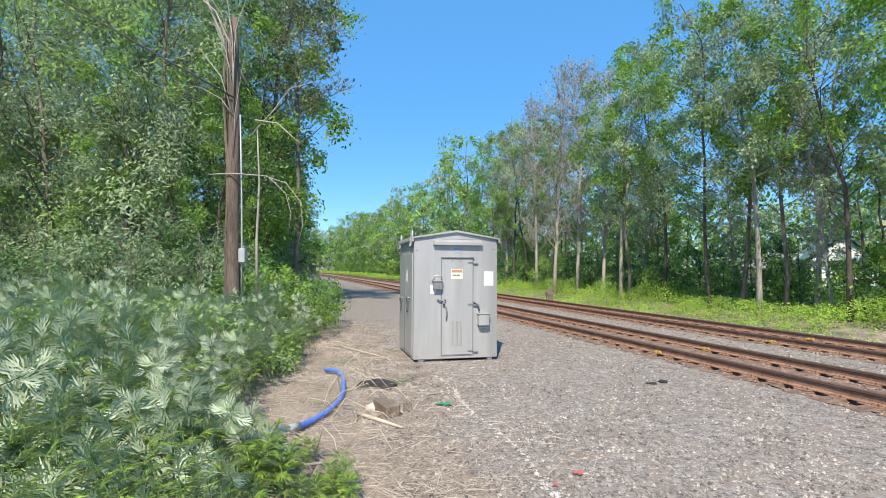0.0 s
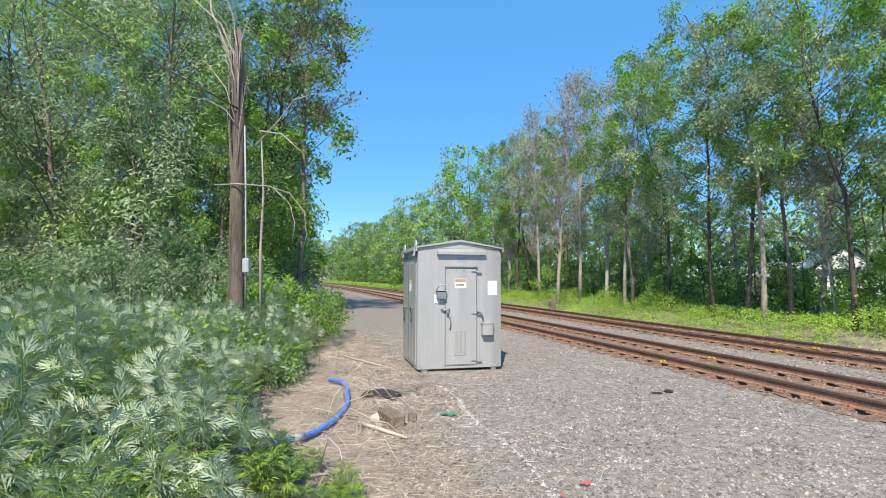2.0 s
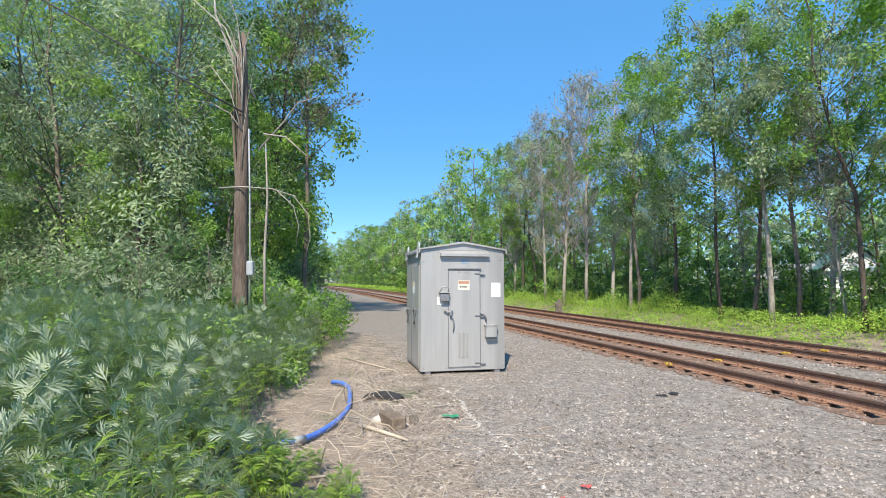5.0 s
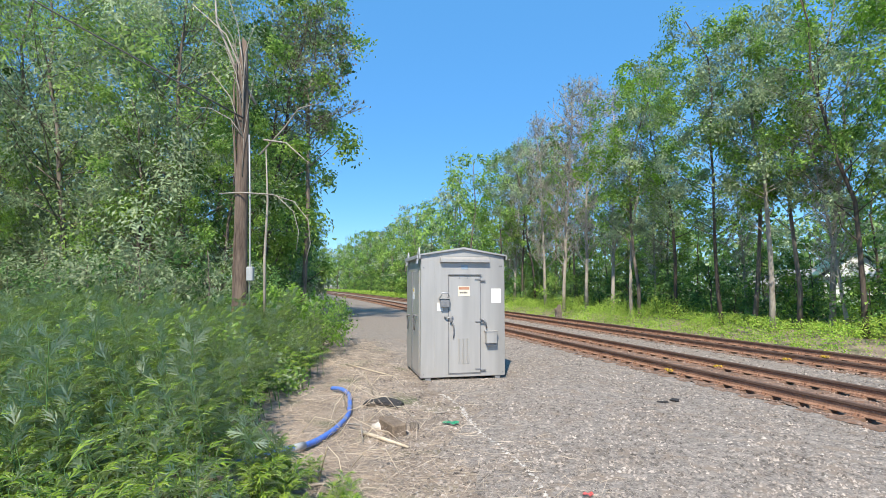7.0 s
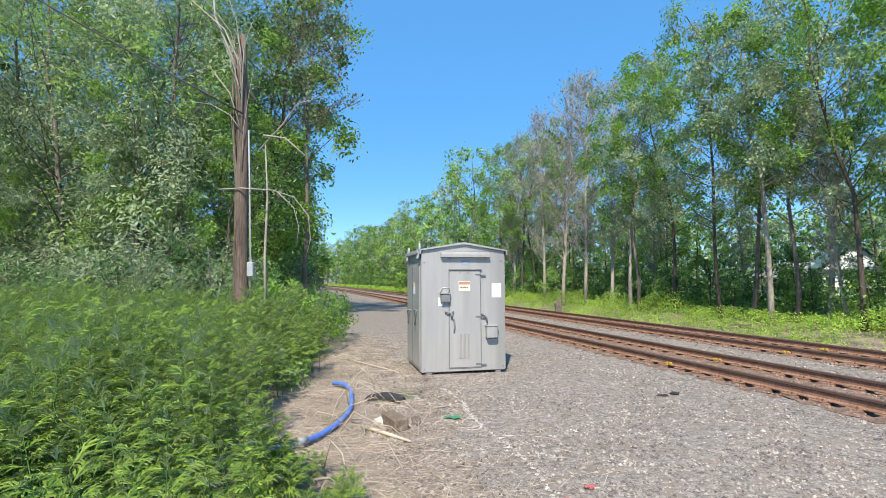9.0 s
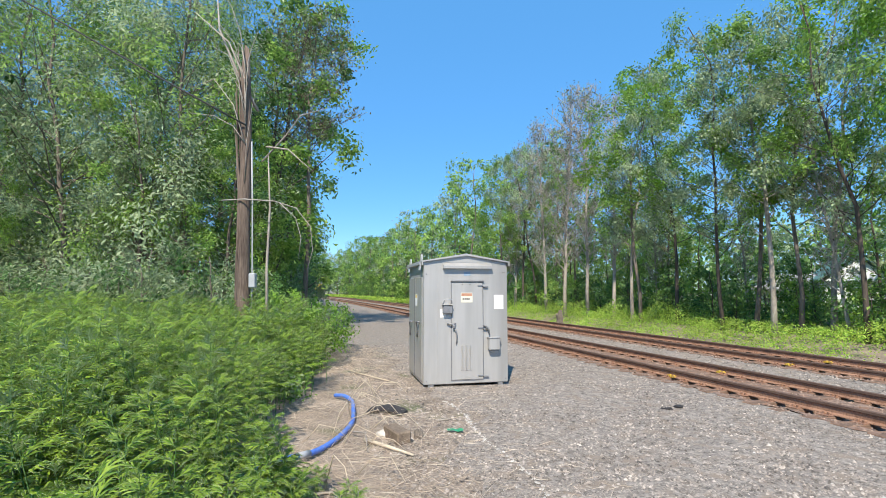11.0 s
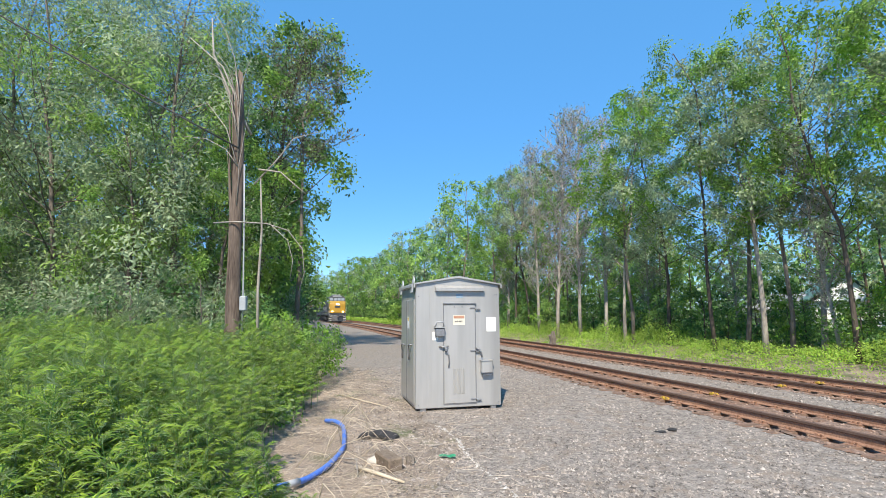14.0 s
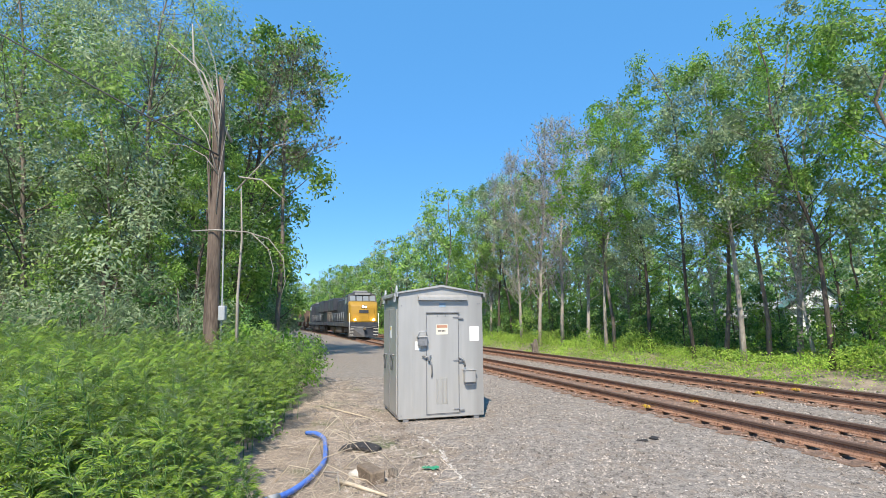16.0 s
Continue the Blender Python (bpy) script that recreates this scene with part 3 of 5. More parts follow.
def tree_data(seed, h, base, rad, limbs, n_leaf, leaf, bark, leafm, r0=0.16, lean=(0, 0), spread=0.55, twig_n=4, leafm2=None, top=0.97, crown_pow=0.8, droop=0.0, loose=1.0, twig_r=0.004):
    rng = np.random.default_rng(seed)
    bm = bmesh.new()
    n = 9
    wob = np.cumsum(rng.normal(0, 0.17, (n, 2)), 0) * h / 16
    trunk = []
    for i in range(n):
        t = i / (n - 1)
        trunk.append(Vector((wob[i][0] * t + lean[0] * t * h, wob[i][1] * t + lean[1] * t * h, t * h * top - (0.3 if i == 0 else 0))))
    tube(bm, trunk, [r0 * (1.25 if i == 0 else 1) * (1 - 0.9 * i / (n - 1)) + 0.012 for i in range(n)], 8)
    centres = []

    def along(pts, t):
        x = t * (len(pts) - 1)
        i = min(int(x), len(pts) - 2)
        return pts[i].lerp(pts[i + 1], x - i)
    for k in range(limbs):
        f = (k + rng.uniform(0, 0.9)) / limbs
        z = base / h + (0.98 - base / h) * f
        o = along(trunk, min(z / top, 1))
        az = k * 2.4 + rng.uniform(-0.5, 0.5)
        prof = (math.sin(math.pi * min(1, 0.18 + 0.75 * f)) ** crown_pow)
        ln = rad * prof * rng.uniform(0.7, 1.15) + 0.3
        rise = rng.uniform(0.25, 0.9) * spread + 0.5 * f
        d = Vector((math.cos(az), math.sin(az), rise)).normalized()
        pts = [o, o + d * ln * 0.4, o + d * ln * 0.75 + Vector((0, 0, ln * (0.06 - droop * 0.2))), o + d * ln + Vector((0, 0, ln * (0.16 - droop * 0.6)))]
        rl = max(0.012, r0 * 0.42 * (1 - z * 0.75))
        tube(bm, pts, [rl, rl * 0.7, rl * 0.45, rl * 0.2], 5, False)
        for q in range(twig_n):
            t = rng.uniform(0.3, 1.0)
            c = along(pts, t)
            e = Vector(rng.normal(size=3))
            e.z = abs(e.z) * 0.7 + 0.2 - droop
            tw = e.normalized() * ln * rng.uniform(0.2, 0.5)
            tube(bm, [c, c + tw * 0.6, c + tw + Vector((0, 0, 0.06 - 0.2 * droop))], [max(rl * 0.3, twig_r), max(rl * 0.18, twig_r), twig_r], 3, False)
            centres += [c + tw, c + tw * 0.55]
        centres += [along(pts, 0.8), pts[-1]]
    wood = data_from("trunk", bm, bark)
    if not n_leaf:
        return wood, None
    C = np.array([tuple(c) for c in centres])
    wgt = rng.uniform(0.15, 1.0, len(C)) ** 2
    pick = rng.choice(len(C), n_leaf, p=wgt / wgt.sum())
    sig = (0.055 * rad + 0.13) * loose
    at = C[pick] + rng.normal(0, 1, (n_leaf, 3)) * np.array([sig, sig, sig * 0.75])
    at[:, 2] = np.maximum(at[:, 2], 0.1)
    d = rng.normal(size=(n_leaf, 3)) + np.array([0, 0, -0.35])
    size = leaf * rng.uniform(0.6, 1.35, n_leaf)
    if leafm2:
        mi = (rng.uniform(0, 1, len(C)) < 0.3).astype(int)[pick]
        crown = leaves_mesh("crown", at, d, size, rng, [leafm, leafm2], 0.5, 0.2, mi)
    else:
        crown = leaves_mesh("crown", at, d, size, rng, leafm, 0.5, 0.2)
    return wood, crown


def clump_tree(seed, h, base, rad, clumps, n_leaf, leaf, bark, leafm, r0=0.12, leafm2=None, shape=0.6, big=(0.22, 0.36), width=0.5, tufts=6, wander=0.3, sides=7, share=0.3, low=0.12):
    """A tree whose crown is many leafy clumps, each carried by a limb and made of tufts round its twigs."""
    rng = np.random.default_rng(seed)
    bm = bmesh.new()
    n = 9
    wob = np.cumsum(rng.normal(0, wander, (n, 2)), 0) * h / 18
    trunk = [Vector((wob[i][0] * i / (n - 1), wob[i][1] * i / (n - 1), h * 0.95 * i / (n - 1) - (0.3 if i == 0 else 0))) for i in range(n)]
    tube(bm, trunk, [r0 * (1.3 if i == 0 else 1) * (1 - 0.88 * i / (n - 1)) + 0.01 for i in range(n)], sides)

    def on_trunk(z):
        x = min(max(z / (h * 0.95), 0), 0.999) * (n - 1)
        return trunk[int(x)].lerp(trunk[int(x) + 1], x - int(x))
    C, R, T = [], [], []
    for k in range(clumps):
        f = (k + rng.uniform(0, 1)) / clumps
        z = base + (h - base) * f
        prof = math.sin(math.pi * (low + (0.95 - low) * f)) ** shape
        az = k * 2.4 + rng.uniform(-0.5, 0.5)
        out = rad * prof * math.sqrt(rng.uniform(0.2, 1.15))
        rc = rad * rng.uniform(*big) * (0.65 + 0.35 * prof)
        c = on_trunk(z) + Vector((math.cos(az) * out, math.sin(az) * out, 0))
        o = on_trunk(max(base * 0.75, z - out * rng.uniform(0.5, 1.1)))
        rl = max(0.01, r0 * 0.4 * (1 - 0.75 * z / h))
        m = o.lerp(c, 0.5) + Vector((rng.normal(0, 0.12), rng.normal(0, 0.12), -0.08 * out))
        tube(bm, [o, m, c], [rl, rl * 0.7, rl * 0.35], 4, False)
        dirs = rng.normal(size=(tufts, 3)) + np.array([math.cos(az) * 0.5, math.sin(az) * 0.5, 0.35])
        dirs = unit(dirs) * np.array([1, 1, 0.75])
        for d in dirs[:3]:
            tube(bm, [c, c + Vector(d) * rc * 0.9], [rl * 0.3, 0.004], 3, False)
        C.append(tuple(c)), R.append(rc), T.append(dirs)
    wood = data_from("trunk", bm, bark)
    C, R, T = np.array(C), np.array(R), np.array(T)
    pick = rng.choice(clumps, n_leaf, p=R ** 2 / (R ** 2).sum())
    u = T[pick, rng.integers(0, tufts, n_leaf)] + rng.normal(0, 0.34, (n_leaf, 3))
    at = C[pick] + u * (R[pick] * (0.35 + 0.65 * rng.uniform(0, 1, n_leaf) ** 0.5))[:, None]
    at[:, 2] = np.maximum(at[:, 2], 0.08)
    face = unit(u) * 0.75 + rng.normal(0, 0.42, (n_leaf, 3)) + LEAF_FACE * 1.0
    d = rng.normal(size=(n_leaf, 3)) + unit(u) * 0.6 + np.array([0, 0, -0.4])
    mi = (rng.uniform(0, 1, clumps) < share).astype(int)[pick] if leafm2 else None
    crown = leaves_mesh("crown", at, d, leaf * rng.uniform(0.6, 1.35, n_leaf), rng, [leafm, leafm2] if leafm2 else leafm, width, 0.2, mi, face)
    return wood, crown


def tree_thing(name, datas, label, group, parts=("trunk", "crown"), category="tree"):
    t = tagged(new(name), label, category, group)
    for nm, d in zip(parts, datas):
        if d is not None:
            o = new(nm, d)
            o.parent = t
            if nm in ("stem_tuft", "foliage", "tip_stem", "tip_foliage"):
                tagged(o, kind="stuff")
            if nm.startswith("tip"):
                o.location = (0, 0, TIP_Z if name == "mugwort_clump" else TIP_Z * 0.36)
    return t


SWAYING_TREES = []


class Kind:
    """A kind of tree or shrub: the first one is built, the others are copies."""

    def __init__(self, name, label, group, datas, category="tree", parts=("trunk", "crown")):
        self.name, self.label, self.group, self.datas, self.category, self.parts, self.first = name, label, group, datas, category, parts, None

    def put(self, x, y, z=0.0, turn=0.0, size=1.0, rx=0.0, ry=0.0):
        m = pose(x, y, z, rx, ry, turn)
        if self.first is None:
            self.first = tree_thing(self.name, self.datas, self.label, self.group, self.parts, self.category)
            ob = self.first
        else:
            ob = copy_thing(self.first, m)
        ob.matrix_basis = m @ Matrix.Diagonal((size, size, size, 1))
        return ob


def ray_place(px, p):
    """Where a bearing from the camera's stand meets the line p metres across the railway; px is the tangent of the bearing."""
    s = p / (px * ND.x + ND.y)
    return px * s, s


def build_right_wood():
    loc = [Kind("locust_tree", "tall slender tree with airy bright green crown", "trees along the far verge",
                clump_tree(11 + i, 13.9 + 0.5 * (i % 3), 4.6 + 0.8 * (i % 2), 2.5, 34, 8800, 0.15, M_BARK if i % 2 else M_BARK_DARK, M_LEAF_R, 0.09, M_LEAF_B if i % 2 else M_LEAF_G, share=0.45, wander=0.55, big=(0.19, 0.33))) for i in range(4)]
    pale = Kind("pale_tree", "tree with pale bare lower trunk and grey-green crown", "trees along the far verge",
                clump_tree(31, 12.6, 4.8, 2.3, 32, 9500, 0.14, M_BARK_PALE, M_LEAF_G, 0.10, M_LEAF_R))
    bare = [Kind("bare_tree", "half-dead tree with a haze of bare grey twigs", "trees along the far verge",
                 tree_data(41 + i, 13.5, 2.6, 1.9, 60, 1700, 0.12, M_TWIG, M_LEAF_G, 0.10, spread=2.0, twig_n=13, leafm2=M_LEAF_BROWN, twig_r=0.013)) for i in range(2)]
    back = [Kind("wood_tree", "leafy tree standing deeper in the wood", "trees along the far verge",
                 clump_tree(51 + i, 13.0 + i, 2.6, 2.9, 26, 3600, 0.25, M_BARK_DARK if i else M_BARK, M_LEAF_R, 0.12, M_LEAF_G)) for i in range(2)]
    # two of the three mix in grey-green clumps, painting distance haze into the crowns
    fars = [Kind("distant_tree", "full green tree in the line along the track", "trees along the far verge",
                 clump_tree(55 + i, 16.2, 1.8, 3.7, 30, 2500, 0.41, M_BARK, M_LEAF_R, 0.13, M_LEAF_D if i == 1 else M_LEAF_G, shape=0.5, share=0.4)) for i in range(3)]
    under = [Kind("shrub", "dense dark green shrub at the edge of the wood", "undergrowth",
                  clump_tree(61 + i, 2.2, 0.35, 1.15, 14, 1050, 0.135, M_BARK_DARK, M_LEAF_R if i == 1 else M_LEAF_D, 0.025, M_LEAF_B if i == 1 else M_LEAF_R, big=(0.28, 0.42), sides=5), "shrub") for i in range(3)]
    mid = [Kind("understory_tree", "low leafy tree in the shade of the wood", "undergrowth",
                clump_tree(71 + i, 7.0, 1.2, 2.1, 22, 2700, 0.17, M_BARK_DARK, M_LEAF_R, 0.06, M_LEAF_B if i else M_LEAF_D)) for i in range(2)]
    rng = random.Random(3)
    for k in range(24):
        q = W(rng.uniform(18.8, 23.0), -4 + k * 2.5 + rng.uniform(-0.6, 0.6))
        mid[k % 2].put(q.x, q.y, 0.2, rng.uniform(0, 360), rng.uniform(0.5, 1.0) * (0.55 if 0.66 < q.x / q.y < 0.87 else 1))
    # trunks that stand out: tangent of the bearing, p, kind, size
    for tb, p, kd, sz, ry in ((0.158, 17.6, loc[0], 1.0, 0), (0.185, 18.4, loc[2], 0.98, 0), (0.125, 18.2, loc[1], 1.0, 1), (0.240, 16.8, bare[0], 1.12, 0), (0.335, 16.9, bare[1], 1.0, -7), (0.285, 17.4, bare[0], 1.08, 2),
                              (0.205, 17.2, bare[1], 1.03, 2), (0.265, 19.4, loc[3], 0.86, 0), (0.372, 16.9, pale, 0.92, 0), (0.388, 17.0, loc[1], 0.98, 0), (0.46, 18.2, loc[0], 0.97, -2),
                              (0.55, 17.2, loc[2], 0.88, -2), (0.61, 18.0, loc[3], 0.98, 0), (0.648, 16.9, pale, 1.0, 0), (0.60, 19.8, bare[0], 0.6, 0), (0.42, 19.6, bare[1], 0.62, 0), (0.70, 18.0, loc[1], 0.92, -2),
                              (0.765, 18.8, pale, 0.98, 3), (0.80, 18.0, bare[1], 0.62, 7), (0.83, 17.6, loc[0], 0.9, 2), (0.95, 18.2, loc[2], 0.95, 0), (1.1, 18.0, loc[3], 1.0, 0)):
        x, y = ray_place(tb, p)
        turn = rng.uniform(0, 360)
        SWAYING_TREES.append((kd.put(x, y, ground_z(p, y) - 0.05, turn, sz, 0, ry), x, y, ground_z(p, y) - 0.05, ry, turn))
    # the wood behind, and on along the line
    for k in range(15):
        p = rng.uniform(20.5, 34)
        s = rng.uniform(-2, 46)
        q = W(p, s)
        if 0.74 < q.x / max(q.y, 0.1) < 0.83:
            continue
        rng.choice(back).put(q.x, q.y, 0.25, rng.uniform(0, 360), rng.uniform(0.72, 0.95) * (1.0 if p < 26 else 0.85))
    for k in range(44):
        s = 40 + 4.2 * k + rng.uniform(-1.5, 1.5)
        p = rng.uniform(17.5, 20.5) + (k % 3) * 3.4
        q = W(p, s)
        kd = fars[k % 3] if s > 70 or k % 4 else bare[k % 2]
        kd.put(q.x, q.y, 0.2, rng.uniform(0, 360), rng.uniform(0.9, 1.08))
    for k in range(62):
        s = -3 + k * 1.15 + rng.uniform(-0.6, 0.6)
        p = rng.uniform(17.9, 19.4) + (0 if k % 3 else 3)
        q = W(p, s)
        under[rng.randrange(3)].put(q.x, q.y, 0.2, rng.uniform(0, 360), rng.uniform(0.75, 1.35) * (0.88 if 0.66 < q.x / max(q.y, 0.1) < 0.87 else 1))
    for k in range(26):
        s = 62 + k * 4 + rng.uniform(-1, 1)
        q = W(rng.uniform(16.5, 19), s)
        under[rng.randrange(3)].put(q.x, q.y, 0.1, rng.uniform(0, 360), rng.uniform(1.2, 2.0))
    return under


def build_distant_wood():
    """The depth of the woods, as masses of leaves."""
    rng = np.random.default_rng(99)
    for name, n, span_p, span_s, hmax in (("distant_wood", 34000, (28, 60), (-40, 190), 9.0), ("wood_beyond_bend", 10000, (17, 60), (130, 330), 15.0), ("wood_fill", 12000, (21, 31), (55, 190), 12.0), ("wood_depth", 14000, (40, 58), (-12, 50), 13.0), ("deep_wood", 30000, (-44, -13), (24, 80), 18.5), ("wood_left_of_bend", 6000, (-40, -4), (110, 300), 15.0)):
        p = rng.uniform(*span_p, n)
        s = rng.uniform(*span_s, n)
        o = np.array([bend_of(a) for a in s])
        top = hmax * (0.7 + 0.3 * np.sin(s * 0.35 + np.sin(p * 0.4)) * np.cos(p * 0.31 + 0.2 * s))
        if name == "distant_wood":
            top = top * np.where(p > 44, 1.6, 1.0)
        z = top * rng.uniform(0, 1, n) ** 0.8
        if name == "distant_wood":
            tb = (ND.x * p + UD.x * s) / np.maximum(ND.y * p + UD.y * s, 0.1)
            z = np.where((tb > 0.66) & (tb < 0.86) & (p < 41), z * 0.30, z)
        q = (p - o)
        at = np.stack([ND.x * q + UD.x * s, ND.y * q + UD.y * s, z], 1)
        # except deep_wood, mostly dark leaf: the closed canopy's shade is put into the colour
        d = rng.normal(size=(n, 3))
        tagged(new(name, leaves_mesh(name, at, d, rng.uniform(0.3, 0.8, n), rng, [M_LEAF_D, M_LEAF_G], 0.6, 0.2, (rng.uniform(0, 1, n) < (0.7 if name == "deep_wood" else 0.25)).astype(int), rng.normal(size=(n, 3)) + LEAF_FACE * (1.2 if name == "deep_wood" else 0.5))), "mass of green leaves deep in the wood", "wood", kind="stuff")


def build_left_wood(under):
    wil = [Kind("willow_tree", "tall dense tree with fine grey-green leaves to the ground", "trees beside the path",
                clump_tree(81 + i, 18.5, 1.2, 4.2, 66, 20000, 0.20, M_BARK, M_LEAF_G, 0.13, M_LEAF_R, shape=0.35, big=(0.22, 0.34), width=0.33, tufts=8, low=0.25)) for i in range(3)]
    oak = [Kind("broadleaf_tree", "leafy dark green tree overhanging the path", "trees beside the path",
                clump_tree(91 + i, 15.5, 1.2, 2.75, 46, 13000, 0.19, M_BARK_DARK, M_LEAF_R, 0.15, M_LEAF_D if i else M_LEAF_G, shape=0.45, low=0.2)) for i in range(2)]
    edge_trees = [Kind("edge_tree", "leafy dark green tree in the line beside the path", "trees beside the path",
                       clump_tree(95 + i, 14.5, 0.8, 2.9, 30, 3000, 0.26, M_BARK_DARK, M_LEAF_D, 0.13, M_LEAF_R, shape=0.45)) for i in range(2)]
    sally = Kind("willow_shrub", "grey-green willow shrub at the foot of the trees", "undergrowth", clump_tree(67, 2.6, 0.3, 1.3, 16, 1500, 0.14, M_BARK, M_LEAF_G, 0.025, M_LEAF_D, big=(0.28, 0.42), width=0.32, sides=5), "shrub")
    thin = Kind("half_bare_tree", "tall tree with a thin crown of brownish twigs and few leaves", "trees beside the path",
                tree_data(86, 15.6, 8.8, 2.1, 44, 4200, 0.15, M_BARK, M_LEAF_G, 0.13, twig_n=11, leafm2=M_LEAF_BROWN, twig_r=0.010))
    rng = random.Random(9)
    for tb, y, kd, sz in ((-0.74, 21.0, wil[0], 0.95), (-1.06, 20.0, wil[1], 0.9), (-0.50, 22.5, wil[2], 1.0), (-1.15, 25.0, wil[2], 0.95), (-0.66, 26.5, wil[0], 1.05),
                          (-0.44, 27.5, wil[1], 1.0), (-0.90, 23.0, wil[0], 1.0), (-0.83, 31.0, wil[1], 1.05), (-0.36, 24.5, oak[1], 1.1), (-0.35, 28.5, oak[0], 1.1),
                          (-0.37, 35.0, oak[1], 1.1), (-0.60, 19.5, oak[0], 0.62), (-0.43, 20.0, oak[1], 0.6), (-0.95, 17.5, oak[0], 0.55),
                          (-0.27, 24.2, thin, 1.0), (-0.58, 24.0, wil[1], 0.98), (-0.98, 27.5, wil[2], 1.05), (-0.53, 31.0, wil[0], 1.08)):
        x = tb * y
        turn = rng.uniform(0, 360)
        SWAYING_TREES.append((kd.put(x, y, -0.05, turn, sz), x, y, -0.05, 0, turn))
    for k in range(20):
        s = 40 + k * 4.4 + rng.uniform(-1, 1)
        p = min(3.2, -2.7 + rng.uniform(-0.8, 0.4) + 0.037 * s)
        q = W(p, s)
        edge_trees[k % 2].put(q.x, q.y, 0, rng.uniform(0, 360), rng.uniform(0.8, 1.0))
    for k in range(34):
        x = rng.uniform(-17, -5.3)
        y = 14.0 + rng.uniform(0, 5) + (0 if x < -8 else 1.0)
        x *= y / 14.5
        sally.put(x, y, 0, rng.uniform(0, 360), rng.uniform(0.8, 1.3))
    for x, y, sz in ((-3.35, 13.2, 0.6), (-3.4, 14.6, 0.66), (-3.6, 15.8, 0.7), (-4.2, 17.0, 0.74), (-5.3, 18.2, 0.8), (-6.1, 19.8, 0.85), (-4.9, 15.0, 0.75), (-5.6, 16.4, 0.8)):
        under[1].put(x, y, -0.05, rng.uniform(0, 360), sz)
    for k in range(20):
        q = W(rng.uniform(-2.2, -1.0), 16.5 + k * 3.2)
        under[1 + rng.randrange(2)].put(q.x, q.y, 0, rng.uniform(0, 360), rng.uniform(0.6, 1.1))


def build_pole():
    x, y = -4.90, 12.6
    pl = tagged(new("utility_pole"), "old broken-topped wooden pole with vine stems and a conduit", "utility pole")
    pl.matrix_world = pose(x, y, 0, 0, -1.2, 0)
    rng = random.Random(4)
    bm = bmesh.new()
    pts = [(0.02 * math.sin(k * 1.3), 0.02 * math.cos(k * 1.7), k * 0.915 - 0.3) for k in range(10)]
    tube(bm, pts, [0.21, 0.185, 0.172, 0.162, 0.154, 0.146, 0.138, 0.13, 0.124, 0.10], 12)
    bm.verts.ensure_lookup_table()
    for v in bm.verts[-12:]:
        v.co.z += rng.uniform(-0.3, 0.25)
    part("shaft", bm, M_POLE, pl)
    for k in range(6):
        a = 2.0 + k * 0.36
        bm = bmesh.new()
        top = rng.uniform(6.0, 8.2)
        w = [(rng.uniform(-0.2, 0.2), rng.uniform(0, 0.03)) for j in range(10)]
        pts = [(math.cos(a + w[j][0]) * (0.165 - 0.006 * j + w[j][1]) - (0.05 * j - 0.3 if j > 6 else 0), math.sin(a + w[j][0]) * (0.165 - 0.006 * j + w[j][1]), j * top / 9) for j in range(10)]
        tube(bm, pts, [0.038, 0.034, 0.032, 0.03, 0.028, 0.026, 0.024, 0.02, 0.015, 0.008], 6)
        part("vine_stem", bm, M_POLE if k % 2 else M_BARK, pl)
    bm = bmesh.new()
    tube(bm, [(0.26, -0.12, 0.9), (0.26, -0.12, 2.5), (0.24, -0.12, 4.0), (0.2, -0.12, 5.6)], 0.02, 6)
    part("conduit", bm, M_CONDUIT, pl, "pale grey conduit")
    part("meter_box", box(bmesh.new(), (0.21, -0.24, 1.95), (0.37, -0.09, 2.3), 0.02), M_CONDUIT, pl, "grey meter box")
    bm = bmesh.new()
    tube(bm, [(-0.7, 0.1, 4.15), (0.0, -0.26, 4.12), (0.7, -0.1, 4.1), (1.2, 0, 3.95), (1.55, 0.1, 3.5), (1.62, 0.1, 2.9), (1.5, 0.1, 2.4)], [0.02, 0.018, 0.016, 0.014, 0.012, 0.01, 0.006], 5)
    tube(bm, [(0.8, -0.1, 4.08), (1.2, 0, 3.7), (1.35, 0, 3.2), (1.3, 0, 2.7)], [0.012, 0.011, 0.01, 0.006], 5)
    tagged(part("dead_branch", bm, M_TWIG), "thin arching dead branch caught on the pole", "branch").matrix_world = pose(x, y, 0)
    for k, (pts, r) in enumerate((([(0.3, 0.3, 5.6), (0.9, 0.2, 5.5), (1.35, 0.1, 5.1), (1.6, 0.1, 4.9)], 0.024), ([(0.2, 0.3, 5.2), (0.8, 0.3, 5.9), (1.2, 0.2, 6.4), (1.9, 0.2, 6.6)], 0.025),
                                   ([(0.1, 0.2, 6.5), (-0.4, 0.1, 7.4), (-0.9, 0, 8.6), (-1.0, 0, 9.6)], 0.045), ([(-0.1, 0.2, 6.2), (-0.3, 0, 7.5), (-0.6, -0.1, 8.2), (-1.5, -0.1, 9.0)], 0.035),
                                   ([(0.5, 0.3, 0.3), (0.42, 0.3, 2.5), (0.45, 0.3, 4.0), (0.36, 0.3, 5.4)], 0.045))):
        bm = bmesh.new()
        tube(bm, pts, [r, r * 0.8, r * 0.6, r * 0.3], 6)
        tagged(part("dead_limb", bm, M_BARK_PALE if k < 2 else M_TWIG), "bleached bare dead limb beside the pole", "branch", "dead limbs").matrix_world = pose(x, y, 0)
